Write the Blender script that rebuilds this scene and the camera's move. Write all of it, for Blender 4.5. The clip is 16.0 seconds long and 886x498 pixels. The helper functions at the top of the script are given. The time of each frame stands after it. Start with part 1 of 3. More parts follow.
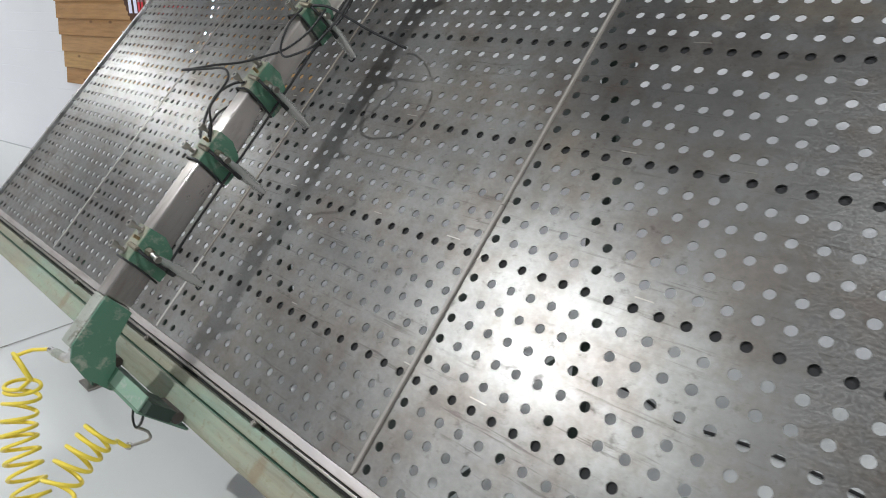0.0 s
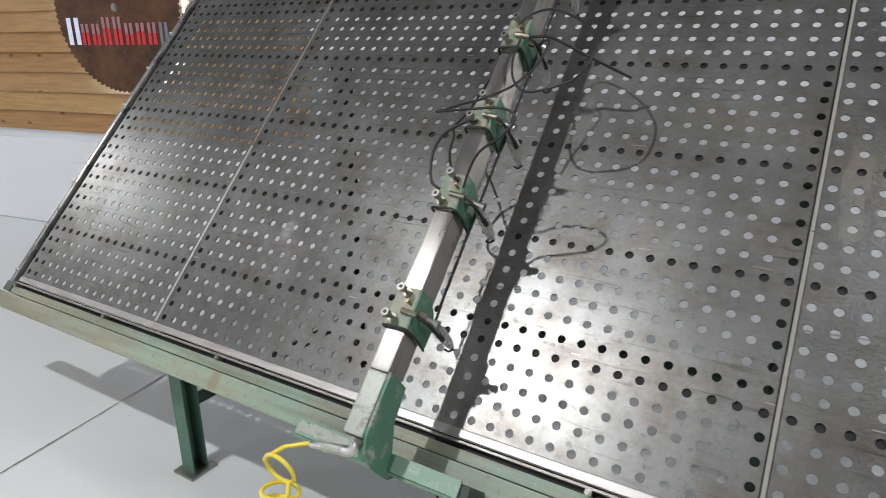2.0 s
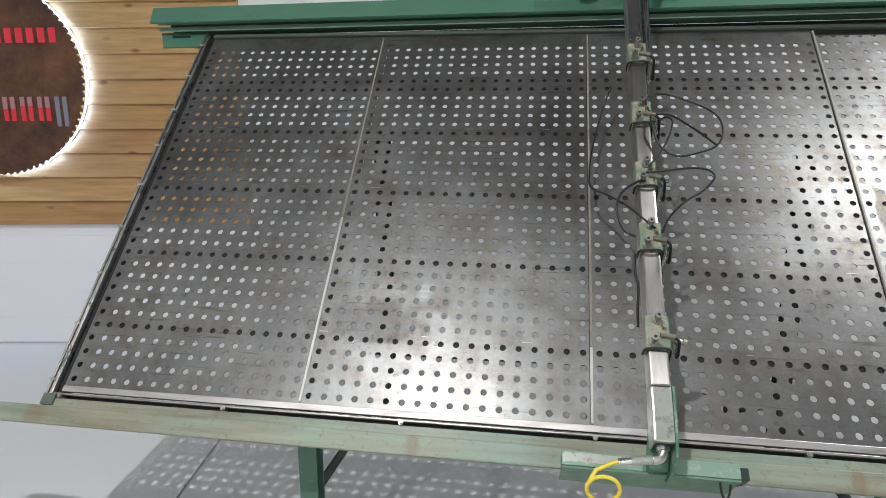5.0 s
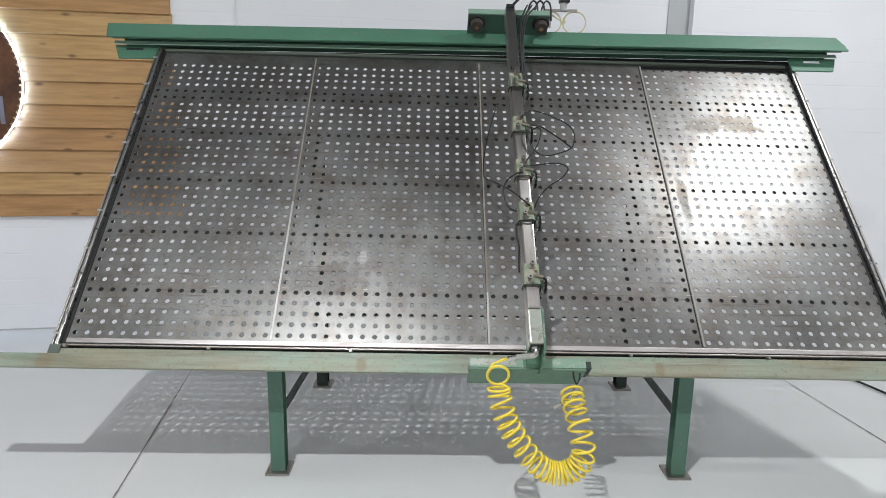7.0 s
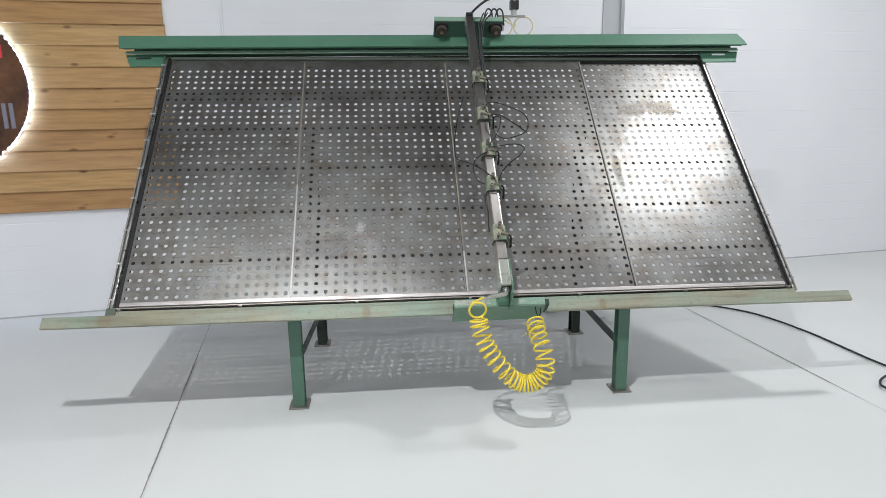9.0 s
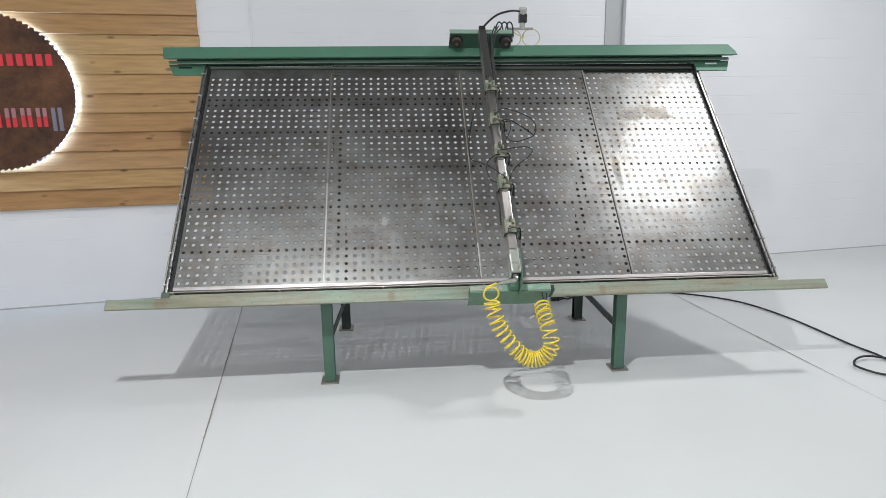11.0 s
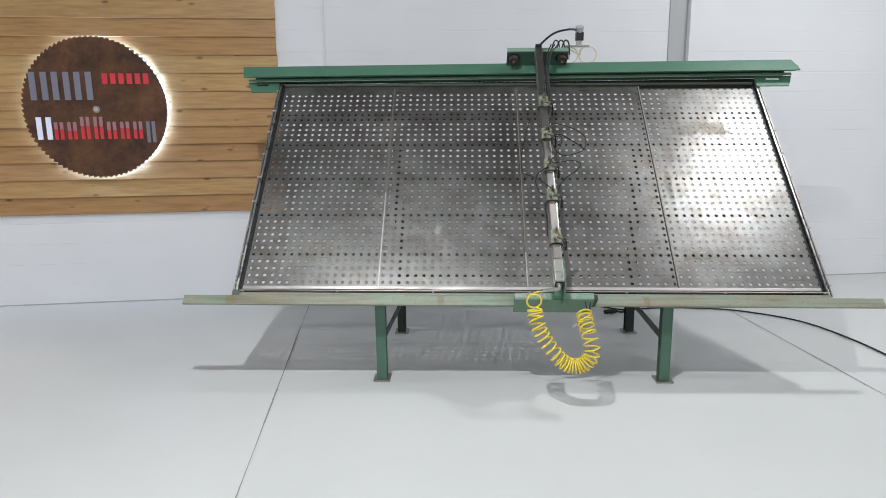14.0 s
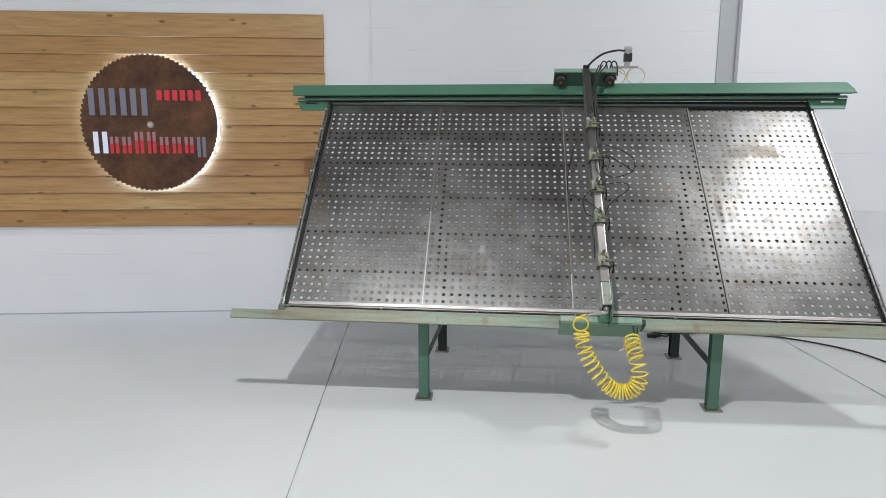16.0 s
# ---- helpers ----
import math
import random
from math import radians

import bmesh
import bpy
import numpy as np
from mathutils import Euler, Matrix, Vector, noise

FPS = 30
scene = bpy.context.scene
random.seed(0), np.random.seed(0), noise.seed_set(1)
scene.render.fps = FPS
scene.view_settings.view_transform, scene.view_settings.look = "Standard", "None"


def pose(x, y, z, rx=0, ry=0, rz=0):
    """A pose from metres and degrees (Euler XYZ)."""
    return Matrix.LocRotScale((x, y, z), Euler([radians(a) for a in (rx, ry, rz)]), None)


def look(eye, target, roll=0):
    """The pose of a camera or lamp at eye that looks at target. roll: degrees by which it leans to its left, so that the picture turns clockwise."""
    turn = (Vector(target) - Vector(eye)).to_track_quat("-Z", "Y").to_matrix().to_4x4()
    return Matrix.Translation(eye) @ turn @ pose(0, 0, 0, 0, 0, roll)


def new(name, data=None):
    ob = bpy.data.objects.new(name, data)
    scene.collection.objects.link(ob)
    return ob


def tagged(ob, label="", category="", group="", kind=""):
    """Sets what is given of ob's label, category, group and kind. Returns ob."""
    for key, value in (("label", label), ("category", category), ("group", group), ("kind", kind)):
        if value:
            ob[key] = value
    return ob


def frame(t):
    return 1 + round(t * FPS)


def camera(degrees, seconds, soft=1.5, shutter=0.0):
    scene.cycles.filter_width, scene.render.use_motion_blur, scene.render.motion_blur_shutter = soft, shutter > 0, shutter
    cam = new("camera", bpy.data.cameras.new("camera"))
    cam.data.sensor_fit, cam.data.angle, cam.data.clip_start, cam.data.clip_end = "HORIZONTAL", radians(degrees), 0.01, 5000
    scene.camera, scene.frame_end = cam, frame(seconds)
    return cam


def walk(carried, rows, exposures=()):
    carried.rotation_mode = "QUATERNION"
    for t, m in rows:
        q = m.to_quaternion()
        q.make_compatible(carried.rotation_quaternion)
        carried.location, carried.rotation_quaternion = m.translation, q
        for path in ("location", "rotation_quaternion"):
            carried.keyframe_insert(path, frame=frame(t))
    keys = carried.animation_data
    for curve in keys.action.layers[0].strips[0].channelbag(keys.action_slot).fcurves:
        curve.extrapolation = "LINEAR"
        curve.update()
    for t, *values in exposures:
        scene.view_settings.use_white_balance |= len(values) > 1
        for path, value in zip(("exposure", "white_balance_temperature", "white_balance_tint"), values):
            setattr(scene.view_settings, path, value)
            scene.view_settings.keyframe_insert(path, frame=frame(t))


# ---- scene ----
cam = camera(70.37, 16.0, soft=0.8, shutter=0.2)
PATH = [
    (0, (2.8984, -0.7067, 1.6164), (1.6222, 0.6740, 0.9345), 1.17),
    (0.5, (2.6431, -0.8366, 1.6396), (1.3870, 0.5761, 0.9863), -0.20),
    (1, (2.4315, -0.9585, 1.6424), (1.2654, 0.5315, 0.9944), 1.13),
    (1.5, (2.2058, -1.1446, 1.6452), (1.1959, 0.4582, 1.0040), -0.59),
    (2, (1.9721, -1.2460, 1.6435), (0.9931, 0.3804, 1.0139), -0.39),
    (2.5, (1.7270, -1.3147, 1.6558), (0.7696, 0.3270, 1.0330), -1.92),
    (3, (1.5315, -1.4123, 1.6611), (0.6902, 0.3089, 1.0868), 0.46),
    (3.5, (1.3142, -1.5943, 1.6611), (0.5920, 0.1858, 1.1046), -0.27),
    (6, (0.6967, -2.2351, 1.6464), (0.6131, -0.2676, 1.2971), 1.01),
    (6.5, (0.7121, -2.5018, 1.6582), (0.6880, -0.5398, 1.2709), 1.18),
    (7, (0.7118, -2.7163, 1.6699), (0.7562, -0.7573, 1.2695), 0.99),
    (7.5, (0.6557, -2.9005, 1.6640), (0.7591, -0.9446, 1.2592), -0.51),
    (8, (0.6317, -3.0744, 1.6451), (0.7994, -1.1293, 1.2111), -0.13),
    (10.5, (0.4071, -3.7671, 1.7342), (0.5793, -1.8186, 1.3175), -1.36),
    (11, (0.4242, -3.8222, 1.7242), (0.5893, -1.8765, 1.2915), -0.81),
    (11.5, (0.4481, -3.8959, 1.7117), (0.4699, -1.9428, 1.2815), -0.32),
    (12, (0.5331, -3.9763, 1.7285), (0.5021, -2.0194, 1.3167), -0.34),
    (12.5, (0.5434, -4.0058, 1.7110), (0.4982, -2.0468, 1.3105), -0.68),
    (13, (0.5636, -4.0252, 1.7204), (0.5439, -2.0660, 1.3187), -0.78),
    (13.5, (0.6014, -4.0324, 1.7292), (0.5880, -2.0736, 1.3255), -0.85),
    (14, (0.5654, -4.0350, 1.7333), (0.5020, -2.0745, 1.3433), -0.62),
    (14.5, (0.5405, -4.0403, 1.7305), (0.4530, -2.0765, 1.3622), -0.54),
    (15, (0.4910, -4.0389, 1.7527), (0.3809, -2.0737, 1.3980), -0.19),
    (15.5, (0.4822, -4.0287, 1.7568), (0.3323, -2.0644, 1.4115), 0.12),
    (16, (0.4815, -4.0295, 1.7569), (0.3146, -2.0658, 1.4165), 0.09),
]
walk(cam, [(t, look(eye, target, roll)) for t, eye, target, roll in PATH], [(0, 0.0), (3.5, 0.0), (6.0, 0.03), (8.0, 0.12), (10.5, 0.05), (13.0, 0.0), (16.0, -0.03)])


# ---------------------------------------------------------------- light
world = bpy.data.worlds.new("world")
scene.world = world
world.use_nodes = True
world.node_tree.nodes["Background"].inputs[0].default_value = (0.9, 0.95, 1.0, 1)
world.node_tree.nodes["Background"].inputs[1].default_value = 0.05


def overhead_light(x, y, z, watts, size, colour=(0.95, 0.98, 1.0)):
    data = bpy.data.lights.new("lamp", "AREA")
    data.shape, data.size, data.energy, data.color = "DISK", size, 1.1 * watts, colour
    ob = new("overhead_area_light", data)
    ob.matrix_world = pose(x, y, z)
    return ob


# lamps placed from their glare on the sheet and the shadows they cast
overhead_light(-0.3, -2.62, 5.0, 172, 0.12)
overhead_light(4.12, 0.27, 5.0, 95, 0.5)
overhead_light(-8.6, -0.8, 5.0, 180, 0.14)
# added fill lights without known fixtures, to brighten walls and floor
overhead_light(-4.5, -9.6, 5.0, 280, 0.14)
overhead_light(4.2, -10.4, 5.0, 210, 0.14)
overhead_light(8.8, -1.6, 5.0, 130, 0.14)
overhead_light(-10.5, -5.5, 5.0, 60, 0.14)


# ---------------------------------------------------------------- materials
def shader(name, colour, rough=0.5, metal=0.0, spec=0.5):
    m = bpy.data.materials.new(name)
    m.use_nodes = True
    t = m.node_tree
    b = t.nodes["Principled BSDF"]
    b.inputs["Base Color"].default_value = (*colour, 1)
    b.inputs["Roughness"].default_value = rough
    b.inputs["Metallic"].default_value = metal
    b.inputs["Specular IOR Level"].default_value = spec
    return m, t, b


def node(t, kind, **values):
    n = t.nodes.new(kind)
    for key, value in values.items():
        n.inputs[key].default_value = value
    return n


def coords(t, scale=(1, 1, 1)):
    c = t.nodes.new("ShaderNodeTexCoord")
    m = node(t, "ShaderNodeMapping", Scale=scale)
    t.links.new(c.outputs["Object"], m.inputs["Vector"])
    return m.outputs["Vector"]


def noise_of(t, vector, scale, detail=4.0, rough=0.55):
    n = node(t, "ShaderNodeTexNoise", Scale=scale, Detail=detail, Roughness=rough)
    t.links.new(vector, n.inputs["Vector"])
    return n.outputs["Fac"]


def ramp(t, fac, stops):
    r = t.nodes.new("ShaderNodeValToRGB")
    e = r.color_ramp.elements
    while len(e) < len(stops):
        e.new(0.5)
    for k, (at, c) in zip(e, stops):
        k.position = at
        k.color = (*c, 1) if len(c) == 3 else c
    t.links.new(fac, r.inputs["Fac"])
    return r.outputs["Color"]


def grey(v):
    return (v, v, v)


def mix(t, fac, a, b, blend="MIX"):
    n = t.nodes.new("ShaderNodeMix")
    n.data_type, n.blend_type = "RGBA", blend
    for value, socket in ((fac, n.inputs[0]), (a, n.inputs[6]), (b, n.inputs[7])):
        if isinstance(value, (int, float)):
            socket.default_value = value
        elif isinstance(value, tuple):
            socket.default_value = (*value, 1)
        else:
            t.links.new(value, socket)
    return n.outputs[2]


def bump(t, b, height, strength=0.3, distance=0.002):
    n = node(t, "ShaderNodeBump", Strength=strength, Distance=distance)
    t.links.new(height, n.inputs["Height"])
    t.links.new(n.outputs["Normal"], b.inputs["Normal"])


def blotch(t, v, centre, size, edge, lo=0.75, hi=1.05):
    """One stain of its own: an ellipse with a torn edge, 1 inside and 0 outside."""
    d = node(t, "ShaderNodeMapping", Location=tuple(-c / s for c, s in zip(centre, size)), Scale=tuple(1 / s for s in size))
    t.links.new(v, d.inputs["Vector"])
    n = t.nodes.new("ShaderNodeVectorMath")
    n.operation = "LENGTH"
    t.links.new(d.outputs[0], n.inputs[0])
    add = t.nodes.new("ShaderNodeMath")
    add.operation = "ADD"
    t.links.new(n.outputs["Value"], add.inputs[0])
    t.links.new(ramp(t, edge, [(0.3, grey(0)), (0.7, grey(0.8))]), add.inputs[1])
    half = t.nodes.new("ShaderNodeMath")
    half.operation = "MULTIPLY"
    half.inputs[1].default_value = 0.6
    t.links.new(add.outputs[0], half.inputs[0])
    return ramp(t, half.outputs[0], [(lo * 0.75, grey(1)), (hi * 0.75, grey(0))])


def mat_plate():
    m, t, b = shader("rolled_steel_sheet", (0.3, 0.3, 0.31), 0.3, 0.85)
    v = coords(t)
    big = noise_of(t, v, 1.3, 6, 0.62)
    rusty = noise_of(t, coords(t, (1.0, 1.4, 1.0)), 1.1, 7, 0.7)
    mid = noise_of(t, v, 6.0, 7, 0.68)
    spots = noise_of(t, v, 26.0, 6, 0.72)
    fine = noise_of(t, v, 70.0, 4, 0.7)
    brush = noise_of(t, coords(t, (3.0, 55, 1)), 1.0, 6, 0.7)
    where = noise_of(t, coords(t, (1, 1.2, 1)), 2.2, 4, 0.6)
    base = ramp(t, big, [(0.3, (0.145, 0.141, 0.136)), (0.5, (0.245, 0.241, 0.232)), (0.7, (0.37, 0.366, 0.355))])
    stain = ramp(t, mid, [(0.46, (1, 1, 1)), (0.6, (0.78, 0.71, 0.66)), (0.76, (0.5, 0.42, 0.38))])
    base = mix(t, 0.8, base, stain, "MULTIPLY")
    base = mix(t, 0.6, base, ramp(t, rusty, [(0.55, (1, 1, 1)), (0.65, (0.9, 0.8, 0.7)), (0.77, (0.7, 0.55, 0.43))]), "MULTIPLY")
    base = mix(t, 0.7, base, ramp(t, spots, [(0.58, (1, 1, 1)), (0.68, (0.5, 0.47, 0.45))]), "MULTIPLY")
    base = mix(t, 0.35, base, ramp(t, fine, [(0.35, (0.7, 0.7, 0.7)), (0.65, (1.15, 1.15, 1.15))]), "MULTIPLY")
    scratch = mix(t, 1.0, ramp(t, brush, [(0.57, grey(0)), (0.64, grey(1))]), ramp(t, where, [(0.46, grey(0)), (0.56, grey(1))]), "MULTIPLY")
    base = mix(t, scratch, base, mix(t, 1.0, base, (0.62, 0.60, 0.59), "MULTIPLY"))
    torn = noise_of(t, v, 9.0, 6, 0.7)
    worn = None
    for centre, size, tint in (((2.50, 1.40, 0), (0.17, 0.10, 1), (0.8, 0.73, 0.65)), ((2.28, 1.39, 0), (0.13, 0.09, 1), (0.84, 0.79, 0.73)), ((2.06, 0.86, 0), (0.035, 0.2, 1), (0.9, 0.87, 0.83)), ((0.42, 0.40, 0), (0.09, 0.05, 1), (0.86, 0.8, 0.79)), ((0.2, 0.32, 0), (0.3, 0.12, 1), (0.78, 0.76, 0.76))):
        mask = blotch(t, v, centre, size, torn)
        base = mix(t, mask, base, mix(t, 1.0, base, tint, "MULTIPLY"))
        worn = mask if worn is None else mix(t, 1.0, worn, mask, "LIGHTEN")
    scuff = mix(t, 1.0, blotch(t, v, (0.385, 0.455, 0), (0.04, 0.06, 1), torn), ramp(t, brush, [(0.4, grey(0.35)), (0.6, grey(1))]), "MULTIPLY")
    base = mix(t, scuff, base, (0.38, 0.375, 0.365))
    t.links.new(base, b.inputs["Base Color"])
    rough = ramp(t, mid, [(0.3, grey(0.31)), (0.5, grey(0.40)), (0.72, grey(0.56))])
    rough = mix(t, 0.4, rough, ramp(t, brush, [(0.3, grey(0.37)), (0.72, grey(0.53))]))
    rough = mix(t, 0.5, rough, ramp(t, spots, [(0.56, grey(0.30)), (0.68, grey(0.61))]))
    rough = mix(t, 0.2, rough, ramp(t, noise_of(t, v, 180.0, 2, 0.5), [(0.42, grey(0.20)), (0.58, grey(0.72))]))
    rough = mix(t, worn, rough, mix(t, 1.0, rough, grey(0.12), "ADD"))
    rough = mix(t, scuff, rough, grey(0.54))
    t.links.new(rough, b.inputs["Roughness"])
    bump(t, b, mix(t, 0.25, big, mid), 0.16, 0.02)
    return m


def mat_track():
    """Old pale green enamel, rubbed along its length, with teal repaint and rust."""
    m, t, b = shader("worn_track_paint", (0.2, 0.24, 0.17), 0.45)
    v = coords(t)
    long = noise_of(t, coords(t, (1.6, 26, 26)), 1.0, 6, 0.65)
    patch = noise_of(t, coords(t, (1.0, 4, 4)), 1.9, 5, 0.6)
    fine = noise_of(t, v, 40.0, 6, 0.75)
    c = ramp(t, patch, [(0.36, (0.27, 0.25, 0.18)), (0.5, (0.265, 0.275, 0.21)), (0.64, (0.24, 0.30, 0.235)), (0.74, (0.24, 0.34, 0.275))])
    c = mix(t, 0.8, c, ramp(t, long, [(0.32, (0.62, 0.58, 0.5)), (0.5, (1, 1, 1)), (0.68, (1.25, 1.25, 1.2))]), "MULTIPLY")
    c = mix(t, ramp(t, fine, [(0.56, grey(0)), (0.68, grey(0.8))]), c, (0.2, 0.15, 0.09))
    c = mix(t, ramp(t, fine, [(0.28, grey(0.7)), (0.38, grey(0))]), c, (0.4, 0.41, 0.34))
    for x, size in ((-0.955, 0.055), (1.75, 0.03), (0.42, 0.03)):
        c = mix(t, mix(t, 1.0, blotch(t, v, (x, -0.115, 0.0), (size, 0.05, 1.0), fine), grey(0.45), "MULTIPLY"), c, (0.2, 0.11, 0.05))
    t.links.new(c, b.inputs["Base Color"])
    t.links.new(ramp(t, long, [(0.3, grey(0.35)), (0.7, grey(0.6))]), b.inputs["Roughness"])
    bump(t, b, fine, 0.2, 0.001)
    return m


def mat_paint(name, light, dark, wear=(0.33, 0.31, 0.24), rough=0.42, amount=0.62):
    m, t, b = shader(name, light, rough)
    v = coords(t)
    n1 = noise_of(t, v, 3.0, 5)
    n2 = noise_of(t, v, 22.0, 8, 0.7)
    c = mix(t, n1, dark, light)
    c = mix(t, ramp(t, n2, [(amount, grey(0)), (amount + 0.12, grey(0.85))]), c, wear)
    t.links.new(c, b.inputs["Base Color"])
    t.links.new(ramp(t, n2, [(0.3, grey(rough - 0.1)), (0.7, grey(rough + 0.2))]), b.inputs["Roughness"])
    bump(t, b, n2, 0.15, 0.001)
    return m


def mat_metal(name, colour, rough=0.3, stain=(0.4, 0.35, 0.3), along=(1, 1, 1)):
    m, t, b = shader(name, colour, rough, 1.0)
    n1 = noise_of(t, coords(t, along), 14.0, 6, 0.65)
    t.links.new(mix(t, ramp(t, n1, [(0.5, grey(0)), (0.75, grey(0.7))]), colour, stain), b.inputs["Base Color"])
    t.links.new(ramp(t, n1, [(0.3, grey(rough - 0.08)), (0.7, grey(rough + 0.15))]), b.inputs["Roughness"])
    return m


def mat_wall():
    m, t, b = shader("white_painted_block", (0.8, 0.8, 0.81), 0.55)
    v = coords(t)
    sw = node(t, "ShaderNodeSeparateXYZ")
    t.links.new(v, sw.inputs[0])
    cb = t.nodes.new("ShaderNodeCombineXYZ")
    t.links.new(sw.outputs[0], cb.inputs[0])
    t.links.new(sw.outputs[2], cb.inputs[1])
    br = node(t, "ShaderNodeTexBrick", Scale=1.0, **{"Mortar Size": 0.006, "Mortar Smooth": 0.6, "Brick Width": 40.0, "Row Height": 0.203})
    t.links.new(cb.outputs[0], br.inputs["Vector"])
    n = noise_of(t, v, 0.7, 3)
    fine = noise_of(t, v, 60, 4)
    t.links.new(ramp(t, n, [(0.3, (0.80, 0.80, 0.83)), (0.7, (0.85, 0.85, 0.875))]), b.inputs["Base Color"])
    h = mix(t, 0.03, mix(t, 1.0, ramp(t, br.outputs["Fac"], [(0, grey(1)), (1, grey(0))]), ramp(t, noise_of(t, v, 1.3, 3), [(0.35, grey(0)), (0.6, grey(1))]), "LIGHTEN"), fine)
    bump(t, b, h, 0.6, 0.005)
    return m


def mat_floor():
    m, t, b = shader("grey_epoxy_floor", (0.6, 0.61, 0.6), 0.4, 0.0, 0.35)
    v = coords(t)
    n1 = noise_of(t, v, 0.8, 5)
    n2 = noise_of(t, v, 7.0, 6, 0.7)
    c = ramp(t, n1, [(0.3, (0.63, 0.64, 0.632)), (0.7, (0.68, 0.688, 0.68))])
    t.links.new(c, b.inputs["Base Color"])
    t.links.new(ramp(t, n1, [(0.3, grey(0.36)), (0.7, grey(0.46))]), b.inputs["Roughness"])
    bump(t, b, n2, 0.02, 0.002)
    return m


def mat_wood():
    m, t, b = shader("knotty_pine", (0.5, 0.3, 0.15), 0.5)
    info = t.nodes.new("ShaderNodeObjectInfo")
    c = t.nodes.new("ShaderNodeTexCoord")
    add = t.nodes.new("ShaderNodeVectorMath")
    add.operation = "ADD"
    off = node(t, "ShaderNodeVectorMath")
    off.operation = "SCALE"
    off.inputs[0].default_value = (37.0, 5.0, 11.0)
    t.links.new(info.outputs["Random"], off.inputs["Scale"])
    t.links.new(c.outputs["Object"], add.inputs[0])
    t.links.new(off.outputs[0], add.inputs[1])
    mp = node(t, "ShaderNodeMapping", Scale=(1.2, 1, 14))
    t.links.new(add.outputs[0], mp.inputs["Vector"])
    grain = noise_of(t, mp.outputs[0], 2.4, 6, 0.6)
    mk = node(t, "ShaderNodeMapping", Scale=(3.6, 0.01, 8.5))
    t.links.new(add.outputs[0], mk.inputs["Vector"])
    vor = node(t, "ShaderNodeTexVoronoi", Scale=1.0)
    t.links.new(mk.outputs[0], vor.inputs["Vector"])
    tone = ramp(t, info.outputs["Random"], [(0.0, (0.42, 0.235, 0.088)), (0.22, (0.50, 0.315, 0.14)), (0.4, (0.43, 0.24, 0.085)), (0.58, (0.525, 0.345, 0.145)), (0.78, (0.40, 0.22, 0.085)), (1.0, (0.51, 0.325, 0.155))])
    col = mix(t, 0.8, tone, ramp(t, grain, [(0.3, (0.7, 0.62, 0.54)), (0.6, (1.08, 1.04, 1.0))]), "MULTIPLY")
    knot = ramp(t, vor.outputs["Distance"], [(0.06, (0.2, 0.11, 0.055)), (0.16, (1, 1, 1))])
    t.links.new(mix(t, 0.75, col, knot, "MULTIPLY"), b.inputs["Base Color"])
    bump(t, b, grain, 0.2, 0.002)
    return m


def mat_rust():
    m, t, b = shader("rusted_steel", (0.12, 0.06, 0.035), 0.7, 0.3)
    v = coords(t)
    n1 = noise_of(t, v, 3.5, 6, 0.65)
    n2 = noise_of(t, v, 20.0, 8, 0.7)
    c = ramp(t, n1, [(0.32, (0.055, 0.03, 0.022)), (0.5, (0.12, 0.055, 0.03)), (0.7, (0.2, 0.095, 0.045))])
    t.links.new(mix(t, 0.6, c, ramp(t, n2, [(0.3, (0.6, 0.55, 0.5)), (0.7, (1.2, 1.1, 1.0))]), "MULTIPLY"), b.inputs["Base Color"])
    bump(t, b, n2, 0.3, 0.002)
    return m


def mat_glow(name, colour, strength):
    m, t, b = shader(name, colour, 0.4)
    b.inputs["Emission Color"].default_value = (*colour, 1)
    b.inputs["Emission Strength"].default_value = strength
    return m


PLATE = mat_plate()
TRACK = mat_track()
GREEN = mat_paint("green_machine_paint", (0.095, 0.225, 0.148), (0.055, 0.148, 0.098), (0.2, 0.19, 0.14), 0.42, 0.57)
LIP = mat_paint("grey_green_edge_paint", (0.11, 0.13, 0.105), (0.08, 0.10, 0.08), (0.15, 0.14, 0.1), 0.6)
# rail green with the shade of down-facing sides put into the colour
RAILD = mat_paint("shade_darkened_green", (0.045, 0.10, 0.07), (0.03, 0.075, 0.05), (0.08, 0.08, 0.06), 0.5)
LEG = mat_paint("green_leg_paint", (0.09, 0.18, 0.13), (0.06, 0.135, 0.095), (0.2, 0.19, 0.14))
# leg green again, darkened for the shade under the table
BACKLEG = mat_paint("shade_darkened_leg_green", (0.022, 0.04, 0.03), (0.015, 0.027, 0.02), (0.06, 0.05, 0.035))
CLAMPG = mat_paint("scuffed_green_clamp_paint", (0.24, 0.28, 0.2), (0.13, 0.18, 0.12), (0.36, 0.33, 0.25), 0.42, 0.46)
PALEG = mat_paint("scuffed_tube_end", (0.50, 0.50, 0.46), (0.33, 0.36, 0.30), (0.14, 0.13, 0.09), 0.32, 0.53)
BRIGHTSEAM = mat_paint("bright_worn_joint_strip", (0.60, 0.58, 0.55), (0.42, 0.40, 0.37), (0.22, 0.17, 0.13), 0.36, 0.6)
BRIGHTSEAM.node_tree.nodes["Principled BSDF"].inputs["Metallic"].default_value = 0.4
CHEEK = mat_paint("scuffed_green_side_paint", (0.10, 0.225, 0.15), (0.06, 0.15, 0.1), (0.34, 0.35, 0.29), 0.42, 0.52)
# carriage green in two tones: darker for shaded fronts, paler for lit tops
FRONT = mat_paint("shaded_front_green", (0.15, 0.25, 0.18), (0.11, 0.2, 0.14), (0.2, 0.19, 0.13), 0.5, 0.6)
